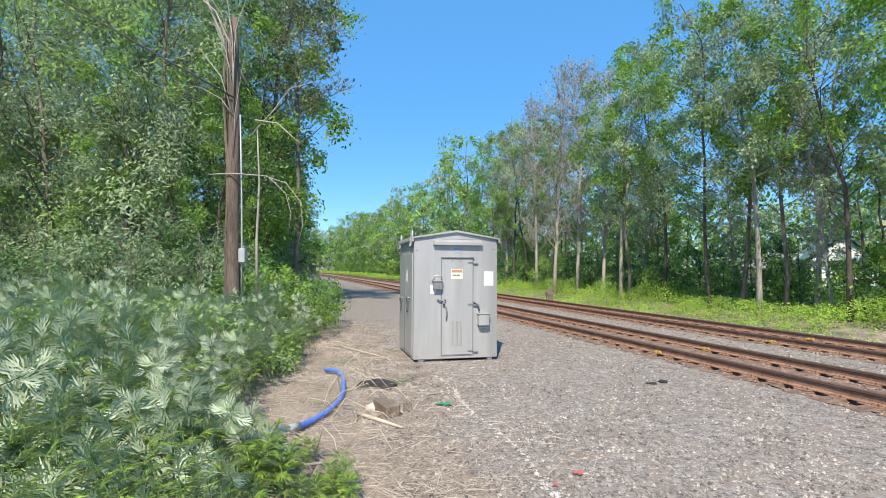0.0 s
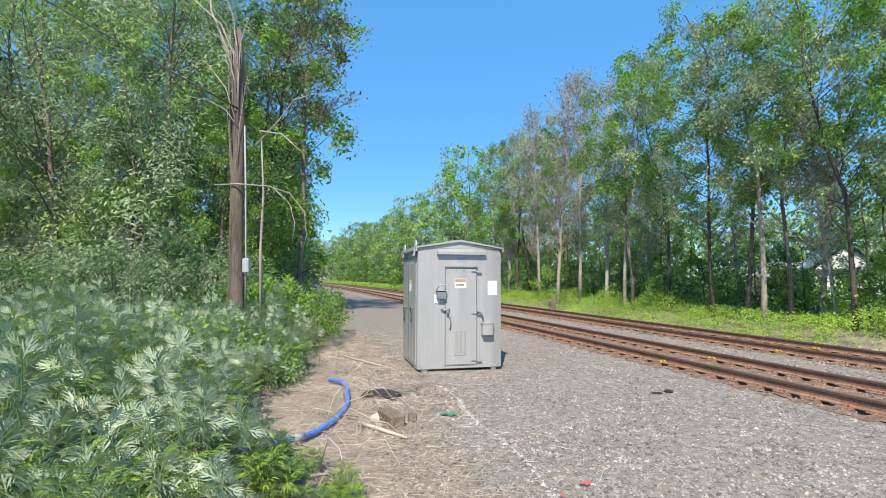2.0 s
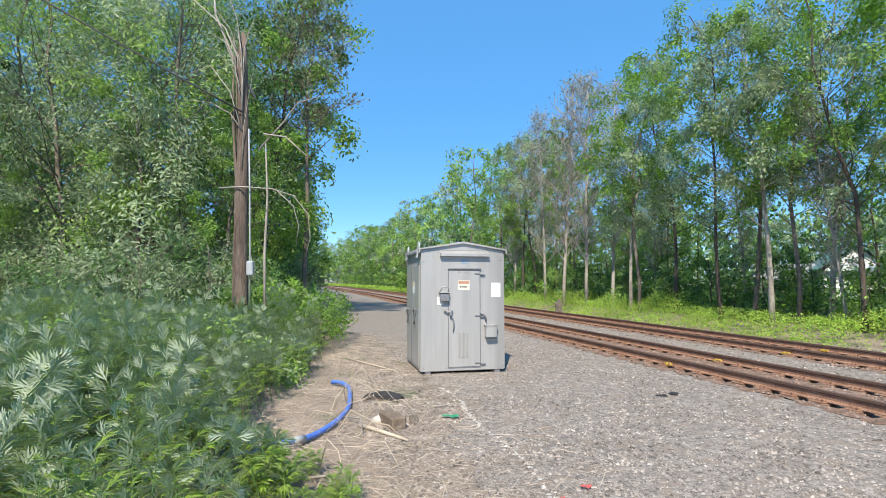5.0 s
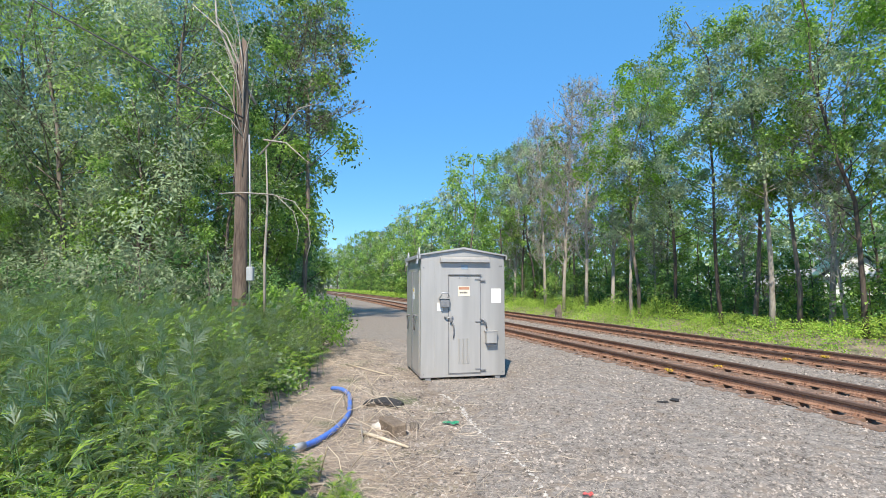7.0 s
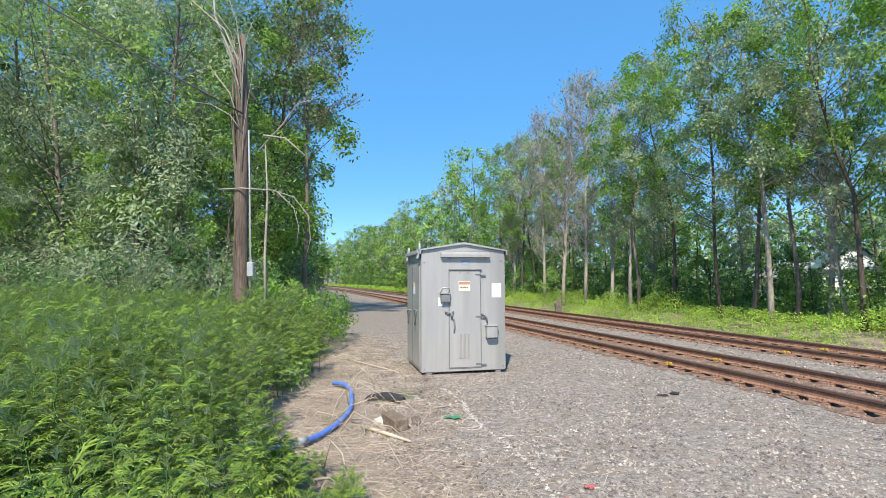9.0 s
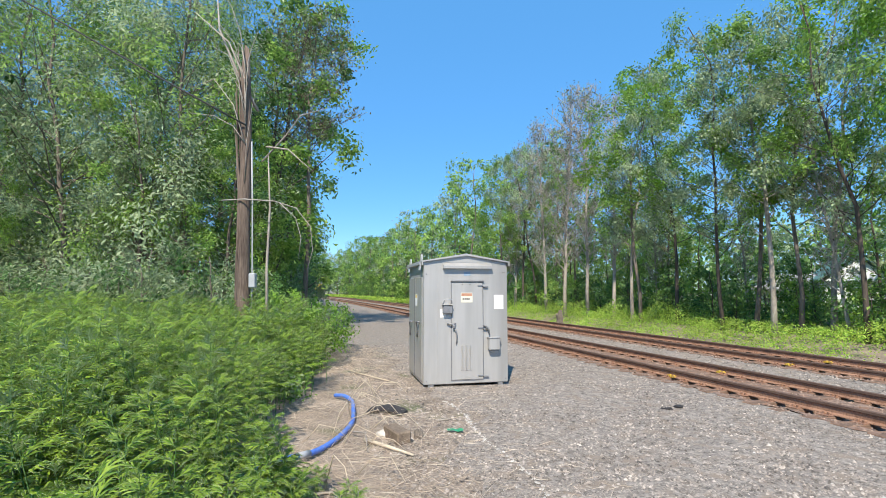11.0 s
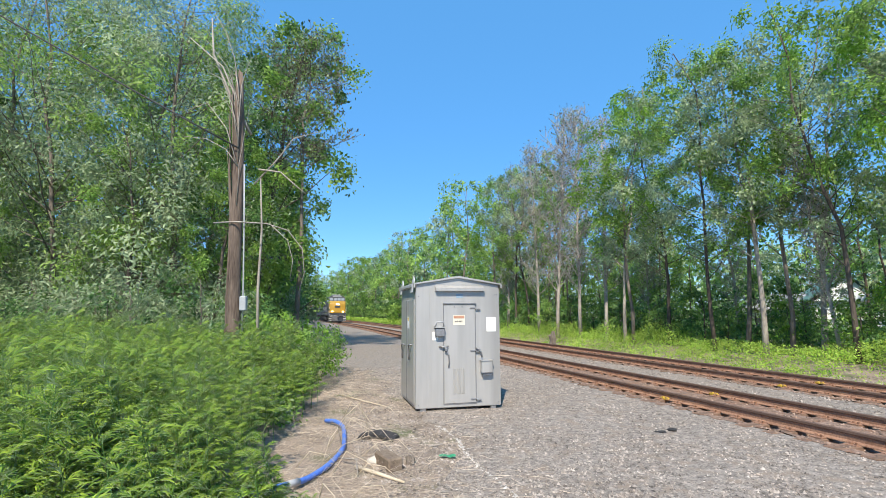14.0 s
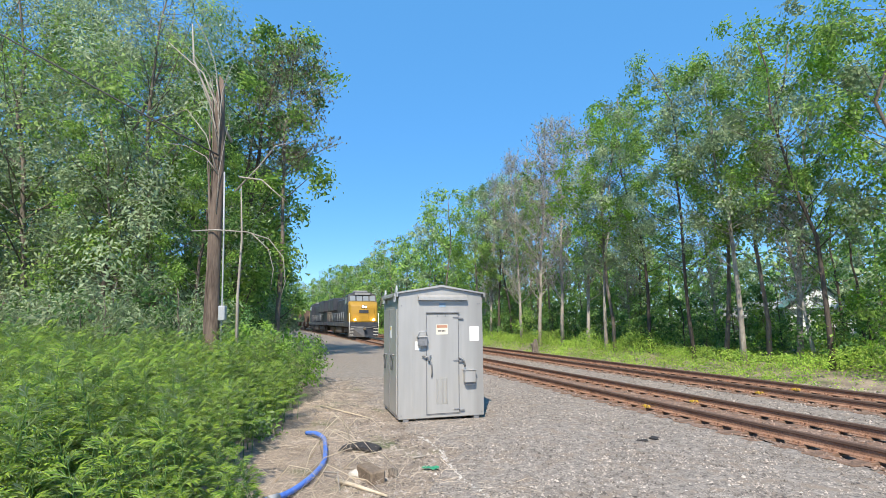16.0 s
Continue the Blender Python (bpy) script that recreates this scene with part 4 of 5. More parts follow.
    for k in range(14):
        z0, out = rng.uniform(3.5, 7.4), rng.uniform(-1.5, 0.4)
        rise, r = rng.uniform(0.8, 2.2), rng.uniform(0.009, 0.018)
        bm = bmesh.new()
        tube(bm, [(0.05, -0.16, z0), (0.05 + out * 0.2, -0.2, z0 + rise * 0.5), (0.05 + out * 0.55, -0.15, z0 + rise * 0.85), (0.05 + out, -0.1, z0 + rise * rng.uniform(0.7, 1.25))], [r, r * 0.85, r * 0.6, r * 0.3], 5)
        part("dead_stem", bm, M_BARK_PALE if k % 2 else M_TWIG, pl, "bleached dead vine stem")
    # overhead cables
    for a, b, sag in (((-30, 11.0, 21.0), (-4.95, 12.4, 6.0), 0.4),):
        bm = bmesh.new()
        a, b = Vector(a), Vector(b)
        tube(bm, [a.lerp(b, k / 16) - Vector((0, 0, 4 * sag * (k / 16) * (1 - k / 16))) for k in range(17)], 0.022, 5)
        tagged(part("overhead_cable", bm, M_CABLE), "thin black overhead cable running to the pole", "cable", "overhead cables")


# ---- weeds ----


def mug_leaf_arrays(at, along, side_hint, L, rng, cut=7):
    """Deeply cut leaves of two skins: green above, silvery below."""
    n = len(at)
    along = unit(along)
    side = unit(np.cross(along, side_hint))
    nrm = np.cross(side, along)
    L = L[:, None]
    V, F, MI = [], [], []
    off = 0
    lobes = ((0.0, 1.05, 0.0, 0.045), (0.2, 0.58, 0.5, 0.037), (0.2, 0.58, -0.5, 0.037), (0.42, 0.5, 0.4, 0.036), (0.42, 0.5, -0.4, 0.036), (0.62, 0.36, 0.38, 0.034), (0.62, 0.36, -0.38, 0.034))
    for skin in (0, 1):
        sh = nrm * (-0.0025 if skin else 0.0)
        for t0, ln, ang, w in lobes[:cut]:
            d = along * math.cos(ang) + side * math.sin(ang)
            s2 = np.cross(nrm, d)
            b = at + along * L * t0 + sh
            m = b + d * L * ln * 0.55 + nrm * L * 0.03
            tip = b + d * L * ln - nrm * L * 0.16 * (t0 + ln)
            v = np.stack([b, m + s2 * L * w, tip, m - s2 * L * w], 1).reshape(-1, 3)
            f = np.arange(n * 4).reshape(n, 4) + off
            if skin:
                f = f[:, ::-1]
            V.append(v), F.append(f), MI.append(np.full(n, skin))
            off += n * 4
    return np.concatenate(V), np.concatenate(F), np.concatenate(MI)


TIP_Z = 0.68


def mug_clump(seed, plants, h, lean):
    """The lower stand and the bending tips of a clump, each as stems and leaves; the tips' origin lies at TIP_Z."""
    rng = np.random.default_rng(seed)
    made = []
    bms = (bmesh.new(), bmesh.new())
    AT, DIR, LN = ([], []), ([], []), ([], [])
    zt = TIP_Z * h / 1.25
    for k in range(plants):
        a, r = rng.uniform(0, 6.28), 0.34 * math.sqrt(rng.uniform(0, 1))
        o = Vector((r * math.cos(a), r * math.sin(a), -0.03))
        hh = h * rng.uniform(0.75, 1.12)
        tp = o + Vector((rng.normal(0, 0.10) + lean[0], rng.normal(0, 0.10) + lean[1], hh))
        mid = o.lerp(tp, 0.5) - Vector((lean[0] * 0.25, lean[1] * 0.25, 0))
        tube(bms[0], [o, mid], [0.007, 0.005], 4, False)
        sh = Vector((0, 0, zt))
        tube(bms[1], [mid - sh, tp - sh], [0.005, 0.002], 4, False)
        n = 27
        for j in range(n):
            t = 0.26 + 0.74 * ((j + rng.uniform(0, 1)) / n) ** 0.85
            q = (o * (1 - t) ** 2 + mid * 2 * t * (1 - t) + tp * t * t)
            az = j * 2.4 + rng.uniform(-0.4, 0.4)
            up = 0.10 + 2.2 * max(0, t - 0.72) + rng.uniform(-0.25, 0.25)
            w = 1 if t > 0.55 else 0
            AT[w].append((q.x, q.y, q.z - (zt if w else 0)))
            DIR[w].append((math.cos(az) + lean[0] * 1.5, math.sin(az) + lean[1] * 1.5, up))
            LN[w].append((0.25 - 0.085 * t * t) * rng.uniform(0.75, 1.25) * (1 if t > 0.35 else 0.8))
    for w in (0, 1):
        at, d = np.array(AT[w]), np.array(DIR[w])
        hint = np.tile(np.array([[-0.08, -0.35, 1.0]]), (len(at), 1)) + rng.normal(0, 0.25, (len(at), 3))
        v, f, mi = mug_leaf_arrays(at, d, hint, np.array(LN[w]), rng, 7 if w else 5)
        made += [data_from("stem_tuft", bms[w], M_LEAF_D), raw_mesh("foliage", v, f, [M_MUG_TOP, M_MUG_UNDER], mi)]
    return made


SWAY = []


def right_edge(y):
    """The weeds' edge towards the path."""
    ks = ((2.0, -0.80), (3.2, -1.0), (4.5, -1.38), (5.5, -1.86), (6.5, -2.2), (8.0, -2.5), (10.5, -2.45), (14.0, -2.85), (24.0, -6.0))
    for (a, xa), (b, xb) in zip(ks, ks[1:]):
        if y <= b:
            return xa + (xb - xa) * (y - a) / (b - a)
    return ks[-1][1]


def build_mugwort():
    rng = random.Random(21)
    kinds = [Kind("mugwort_clump", "leafy mugwort weeds with silvery undersides swaying in wind", "mugwort weeds beside the path",
                  mug_clump(100 + i, 5, 1.25, (-0.10, 0.05)), "weed", ("stem_tuft", "foliage", "tip_stem", "tip_foliage")) for i in range(5)]
    y = 2.3
    while y < 13.2:
        step = 0.40 + 0.02 * y
        x = right_edge(y) - 0.3
        while x > -(0.93 * y + 1.3):
            px, py = x + rng.uniform(-0.14, 0.14), y + rng.uniform(-0.14, 0.14)
            edge = min(1.0, 0.62 + 0.28 * (right_edge(y) - x))
            sz = rng.uniform(0.85, 1.12) * edge * (0.92 + 0.028 * y)
            turn = rng.uniform(-55, 55)
            ob = kinds[rng.randrange(5)].put(px, py, 0, turn, sz)
            SWAY.append((ob, px, py, turn, sz, rng.uniform(0, 6.28)))
            x -= step * rng.uniform(0.9, 1.15)
        y += step
    # low leafy seedlings by the hose and along the edge
    small = Kind("mugwort_seedling", "small green seedling at the edge of the straw", "seedlings",
                 mug_clump(131, 3, 0.45, (0, 0)), "weed", ("stem_tuft", "foliage", "tip_stem", "tip_foliage"))
    for x, y, sz in ((-1.42, 4.3, 0.8), (-1.6, 4.7, 0.9), (-0.72, 4.1, 0.5), (-1.3, 4.1, 0.9), (-0.85, 4.3, 0.6), (-1.25, 4.9, 0.5), (-0.95, 3.9, 0.55)):
        small.put(x, y, 0, rng.uniform(0, 360), sz)


def weed_stuff(name, label, n, place, h, leafm, seed, per=7, size=0.10):
    """Many small leafy plants in one mesh."""
    rng = np.random.default_rng(seed)
    p, s, z, hs = place(rng, n)
    q = np.stack([ND.x * p + UD.x * s, ND.y * p + UD.y * s, z], 1)
    at = np.repeat(q, per, 0)
    hh = np.repeat(hs, per) * h
    t = rng.uniform(0, 1, len(at)) ** 0.8
    at = at + np.stack([rng.normal(0, 0.09, len(at)), rng.normal(0, 0.09, len(at)), hh * t], 1)
    d = rng.normal(size=(len(at), 3)) * np.array([1, 1, 0.5]) + np.array([0, 0, 0.5])
    mi = np.repeat((rng.uniform(0, 1, n) < 0.25).astype(int), per)
    o = new(name, leaves_mesh(name, at, d, size * rng.uniform(0.6, 1.5, len(at)), rng, leafm, 0.42, 0.25, mi))
    return tagged(o, label, "weeds", kind="stuff")


def build_verge():
    def by_far_track(rng, n):
        s = -4 + 64 * rng.uniform(0, 1, n) ** 1.5
        p = 14.75 + 4.6 * rng.uniform(0, 1, n) ** 0.9
        nz = np.array([noise.noise((a * 0.55, b * 0.55, 3.3)) for a, b in zip(p, s)])
        bare = (np.abs(s - 10.2) < 1.2) & (p < 16.4) & (nz < 0.22) & (rng.uniform(0, 1, n) < 0.88)
        keep = ~bare & (nz > -0.42)
        p, s, nz = p[keep], s[keep], nz[keep]
        z = np.array([ground_z(a, b) for a, b in zip(p, s)])
        return p, s, z, (0.45 + 0.9 * np.clip(nz + 0.3, 0, 1)) * np.clip((p - 14.3) / 1.8, 0.25, 1)

    def wrap(fn):
        def f(rng, n):
            p, s, z, h = fn(rng, n)
            m = len(p)
            pad = rng.integers(0, m, n - m)
            return tuple(np.concatenate([a, a[pad] + (0.05 if i < 2 else 0)]) for i, a in enumerate((p, s, z, h)))
        return f
    weed_stuff("verge_weeds", "bright green leafy weeds on the far verge", 12500, wrap(by_far_track), 0.85, [M_GRASS, M_LEAF_B], 51, 10, 0.07)

    def far(rng, n):
        s = rng.uniform(55, 200, n)
        p = 15.0 + 3.5 * rng.uniform(0, 1, n)
        o = np.array([bend_of(a) for a in s])
        return p - o, s, np.full(n, 0.1), np.full(n, 0.7)
    weed_stuff("far_verge_weeds", "grass and weeds on the distant verge", 5000, far, 0.8, [M_GRASS, M_LEAF_B], 52, 5, 0.3)

    def left_low(rng, n):
        s = 9 + 26 * rng.uniform(0, 1, n) ** 1.3
        p = -0.3 - 4.5 * rng.uniform(0, 1, n) + 0.03 * s
        return p, s, np.zeros(n), rng.uniform(0.5, 1.2, n) * np.clip((0.9 - p) / 2.0, 0.3, 1.1)
    weed_stuff("path_side_weeds", "light green weeds along the path's edge", 6500, left_low, 0.95, [M_LEAF_R, M_LEAF_G], 53, 10, 0.08)

    def wood_floor(rng, n):
        s = rng.uniform(-4, 45, n)
        p = rng.uniform(19, 34, n)
        return p, s, np.full(n, 0.28), rng.uniform(0.5, 1.2, n)
    weed_stuff("woodland_floor", "dark green plants under the trees", 4500, wood_floor, 0.9, [M_LEAF_D, M_LEAF_R], 54, 7, 0.16)


def build_straw():
    rng = np.random.default_rng(70)
    n = 30000
    s = 4.0 + 13 * rng.uniform(0, 1, n) ** 1.4
    p = np.where(rng.uniform(0, 1, n) < 0.8, rng.normal(0.45, 0.75, n), rng.uniform(-1.2, 3.0, n)) + 0.035 * (s - 5)
    at = np.stack([ND.x * p + UD.x * s, ND.y * p + UD.y * s, 0.012 + 0.05 * rng.uniform(0, 1, n) ** 3], 1)
    d = rng.normal(size=(n, 3)) * np.array([1, 1, 0.07])
    o = new("dry_straw", leaves_mesh("dry_straw", at, d, 0.05 + 0.25 * rng.uniform(0, 1, n) ** 3, rng, M_STRAW, 0.02, 0.03))
    tagged(o, "scattered dry straw and dead stems on the ground", "straw", kind="stuff")


def build_stalks():
    rng = random.Random(71)
    spots = [(-1.45, 6.9), (-1.3, 7.4), (-1.2, 7.9), (-1.55, 7.6), (-1.0, 7.1), (-1.25, 6.3), (-1.1, 8.7), (-1.5, 8.3), (-0.95, 6.2), (-1.75, 6.6), (-1.65, 9.2), (-1.3, 9.6), (-0.9, 5.4), (-1.15, 5.0)]
    for x, y in spots:
        a, ln = rng.uniform(-0.6, 2.2), rng.uniform(0.5, 1.1)
        dx, dy = math.cos(a) * ln, -abs(math.sin(a)) * ln * 0.6
        bm = bmesh.new()
        tube(bm, [(x, y, 0.0), (x + dx * 0.3, y + dy * 0.3, ln * rng.uniform(0.25, 0.5)), (x + dx * 0.7, y + dy * 0.7, ln * rng.uniform(0.2, 0.4)), (x + dx, y + dy, 0.03)], [0.006, 0.005, 0.004, 0.003], 4)
        tagged(part("dry_stalk", bm, M_STALK), "bent dry straw-coloured weed stalk over the litter", "stalk", "dry stalks")


# ---- loose things by the path ----


def build_litter():
    bm = bmesh.new()
    pts = [(-2.0, 9.1, 0.06), (-1.8, 8.9, 0.09), (-1.62, 8.6, 0.07), (-1.52, 8.15, 0.055), (-1.44, 7.7, 0.05), (-1.39, 7.25, 0.05), (-1.40, 6.85, 0.05), (-1.46, 6.4, 0.05), (-1.57, 6.0, 0.055), (-1.70, 5.7, 0.09), (-1.86, 5.45, 0.12), (-2.1, 5.2, 0.10)]
    fine = []
    for a, b, c, d in zip([pts[0]] + pts, pts, pts[1:], pts[2:] + [pts[-1]]):
        for k in range(4):
            t = k / 4
            fine.append(tuple(0.5 * (2 * b[i] + (c[i] - a[i]) * t + (2 * a[i] - 5 * b[i] + 4 * c[i] - d[i]) * t * t + (3 * b[i] - a[i] - 3 * c[i] + d[i]) * t ** 3) for i in range(3)))
    fine.append(pts[-1])
    fine = [(a + 0.10, b, c) for a, b, c in fine]
    tube(bm, fine, 0.034, 10)
    h = tagged(new("hose"), "thick blue plastic hose lying on dry straw", "hose")
    part("tube", bm, M_HOSE, h)
    bm = bmesh.new()
    tube(bm, [(-1.52, 5.86, 0.07), (-1.60, 5.7, 0.09)], 0.040, 10)
    part("joint_tape", bm, M_CONDUIT, h, "pale tape round a joint")
    # black rubber mat, curled
    bm = bmesh.new()
    prof = [(-0.42, 0.03), (-0.3, 0.075), (-0.1, 0.10), (0.15, 0.09), (0.33, 0.06), (0.42, 0.015)]
    rows = [[bm.verts.new((x + 0.05 * y, y, z - 0.05 * abs(y) + dz)) for x, z in prof] for y, dz in ((-0.16, -0.01), (-0.06, 0.01), (0.08, 0.02), (0.17, 0.0))]
    for a, b in zip(rows, rows[1:]):
        for i in range(len(prof) - 1):
            bm.faces.new((a[i], a[i + 1], b[i + 1], b[i]))
    r = bmesh.ops.extrude_face_region(bm, geom=list(bm.faces))
    for v in r["geom"]:
        if isinstance(v, bmesh.types.BMVert):
            v.co.z -= 0.035
    bmesh.ops.recalc_face_normals(bm, faces=bm.faces)
    o = part("rubber_mat", bm, M_RUBBER)
    o.matrix_world = pose(-0.88, 8.05, 0.025, 0, 0, -14) @ Matrix.Diagonal((0.68, 0.85, 0.9, 1))
    tagged(o, "curled black rubber mat lying on the gravel", "rubber mat")
    # weathered block
    bm = box(bmesh.new(), (-0.095, -0.23, 0), (0.095, 0.23, 0.16), 0.018)
    for v in bm.verts:
        v.co += Vector(noise.noise_vector(v.co * 4)) * 0.012
    o = part("timber_block", bm, M_BLOCK)
    o.matrix_world = pose(-0.60, 6.62, 0.0, 0, 0, 30)
    tagged(o, "short weathered timber block lying on gravel", "timber block")

    def lump(name, c, r, material, label, cat, seed, flat=0.6):
        bm = bmesh.new()
        bmesh.ops.create_icosphere(bm, subdivisions=2, radius=1)
        for v in bm.verts:
            k = 1 + 0.6 * noise.noise(v.co * 1.9 + Vector((seed, 0, 0)))
            v.co = Vector((v.co.x * k * r, v.co.y * k * r * 0.8, v.co.z * k * r * flat))
        o = part(name, bm, material)
        o.matrix_world = pose(c[0], c[1], r * flat * 0.55, 0, 0, seed * 40)
        tagged(o, label, cat)
    lump("stone", (-0.78, 6.78), 0.10, M_PALE_STONE, "pale broken stone beside the timber block", "stone", 1)
    lump("rotten_stump", (-0.33, 6.75), 0.075, M_BARK, "small rotten stump of brown wood", "stump", 2, 0.95)
    lump("clod", (3.86, 8.5), 0.09, M_RUBBER, "dark clod lying on the gravel", "clod", 3, 0.35)
    lump("clod", (3.62, 8.4), 0.08, M_RUBBER, "dark clod lying on the gravel", "clod", 4, 0.3)
    lump("snag", (6.95, 30.2), 0.26, M_BARK, "grey-brown weathered stump beside the far track", "stump", 6, 2.0)
    # dead branch, planks of straw stem
    for pts, r, lab in (([(-1.0, 6.55, 0.03), (-0.7, 6.25, 0.04), (-0.36, 5.97, 0.025)], 0.028, "bleached dead branch on the gravel"),
                        ([(-1.3, 6.9, 0.04), (-1.0, 6.6, 0.10), (-0.9, 6.1, 0.03)], 0.012, "thin grey stick on dry straw"),
                        ([(-1.25, 4.8, 0.03), (-1.0, 4.7, 0.09), (-0.8, 4.3, 0.03)], 0.016, "thin dark stick on dry straw"),
                        ([(-0.1, 7.55, 0.02), (0.1, 7.62, 0.03)], 0.014, "thin dark stick on dry straw"),
                        ([(-2.2, 12.0, 0.05), (-1.6, 11.2, 0.06), (-1.0, 10.6, 0.03)], 0.014, "bleached dead branch on the gravel")):
        bm = bmesh.new()
        tube(bm, pts, [r, r * 0.85, r * 0.5][:len(pts)], 6)
        tagged(part("branch", bm, M_STALK if "bleached" in lab else M_TWIG), lab, "branch", "fallen sticks")
    for c, m, lab, sz in (((0.15, 7.0), M_GREENPL, "crumpled green plastic scrap on the gravel", 0.11), ((1.32, 4.65), M_REDPL, "faded red plastic scrap on the gravel", 0.045), ((1.05, 4.4), M_REDPL, "faded red plastic scrap on the gravel", 0.02)):
        bm = bmesh.new()
        bmesh.ops.create_grid(bm, x_segments=6, y_segments=3, size=1)
        for v in bm.verts:
            v.co = Vector((v.co.x * sz, v.co.y * sz * 0.4, 0.02 + 0.03 * noise.noise(v.co * 2.3)))
        r = bmesh.ops.extrude_face_region(bm, geom=list(bm.faces))
        for v in r["geom"]:
            if isinstance(v, bmesh.types.BMVert):
                v.co.z += 0.006
        bmesh.ops.recalc_face_normals(bm, faces=bm.faces)
        o = part("plastic_scrap", bm, m)
        o.matrix_world = pose(c[0], c[1], 0.012, 0, 0, -10)
        tagged(o, lab, "plastic scrap")


def chalk_line(rng, n):
    """A row of pale stones from the cabinet towards the viewer."""
    t = rng.uniform(0, 1, n)
    x = 0.02 + 1.08 * t ** 0.9 + 0.05 * np.sin(t * 11) + rng.normal(0, 0.022, n)
    y = 8.9 - 4.9 * t
    return x * ND.x + y * ND.y, x * UD.x + y * UD.y


def build_house():
    for (x, y, rz, w, d, h, lab) in ((28.6, 36.0, 62, 7, 3.6, 2.5, "white house with a teal gabled roof behind the trees"), (26.0, 37.5, -35, 4.5, 3, 1.9, "low white shed behind the trees")):
        ho = tagged(new("house"), lab, "house")
        ho.matrix_world = pose(x, y, 0.2, 0, 0, rz)
        part("wall", box(bmesh.new(), (-w / 2, -d / 2, -0.3), (w / 2, d / 2, h)), M_SIDING, ho)
        bm = bmesh.new()
        v = [bm.verts.new(q) for q in ((-w / 2 - 0.4, -d / 2 - 0.4, h), (w / 2 + 0.4, -d / 2 - 0.4, h), (w / 2 + 0.4, d / 2 + 0.4, h), (-w / 2 - 0.4, d / 2 + 0.4, h), (-w / 2 - 0.4, 0, h + w * 0.24), (w / 2 + 0.4, 0, h + w * 0.24))]
        for f in ((0, 1, 5, 4), (2, 3, 4, 5), (3, 2, 1, 0)):
            bm.faces.new([v[i] for i in f])
        r = bmesh.ops.extrude_face_region(bm, geom=list(bm.faces)[:2])
        for q in r["geom"]:
            if isinstance(q, bmesh.types.BMVert):
                q.co.z += 0.12
        part("roof", bm, M_ROOF if w > 5 else M_LOCO_G, ho, "teal roof" if w > 5 else "grey roof")
        for x in (-w / 2, w / 2):
            bm = bmesh.new()
            a, b = [[bm.verts.new(q) for q in ((x + e, -d / 2, h - 0.02), (x + e, d / 2, h - 0.02), (x + e, 0, h + w * 0.23))] for e in (-0.06, 0.06)]
            for f in (a, b[::-1], (a[0], a[1], b[1], b[0]), (a[1], a[2], b[2], b[1]), (a[2], a[0], b[0], b[2])):
                bm.faces.new(f)
            bmesh.ops.recalc_face_normals(bm, faces=bm.faces)
            part("gable", bm, M_SIDING, ho)
        for k in range(3):
            wx = -w / 2 + w * (k + 0.5) / 3
            wi = part("window", box(bmesh.new(), (wx - 0.5, -d / 2 - 0.05, h * 0.35), (wx + 0.5, -d / 2 + 0.02, h * 0.8)), M_SIDING, ho)
            part("pane", box(bmesh.new(), (wx - 0.42, -d / 2 - 0.065, h * 0.38), (wx + 0.42, -d / 2 - 0.052, h * 0.77)), M_WINDOW, wi)


# ---- train ----


def wheelset(parent, y, r=0.5):
    for x in (-0.76, 0.76):
        bm = bmesh.new()
        tube(bm, [(x - 0.07, y, r), (x + 0.07, y, r)], r, 18)
        part("wheel", bm, M_UNDER, parent)


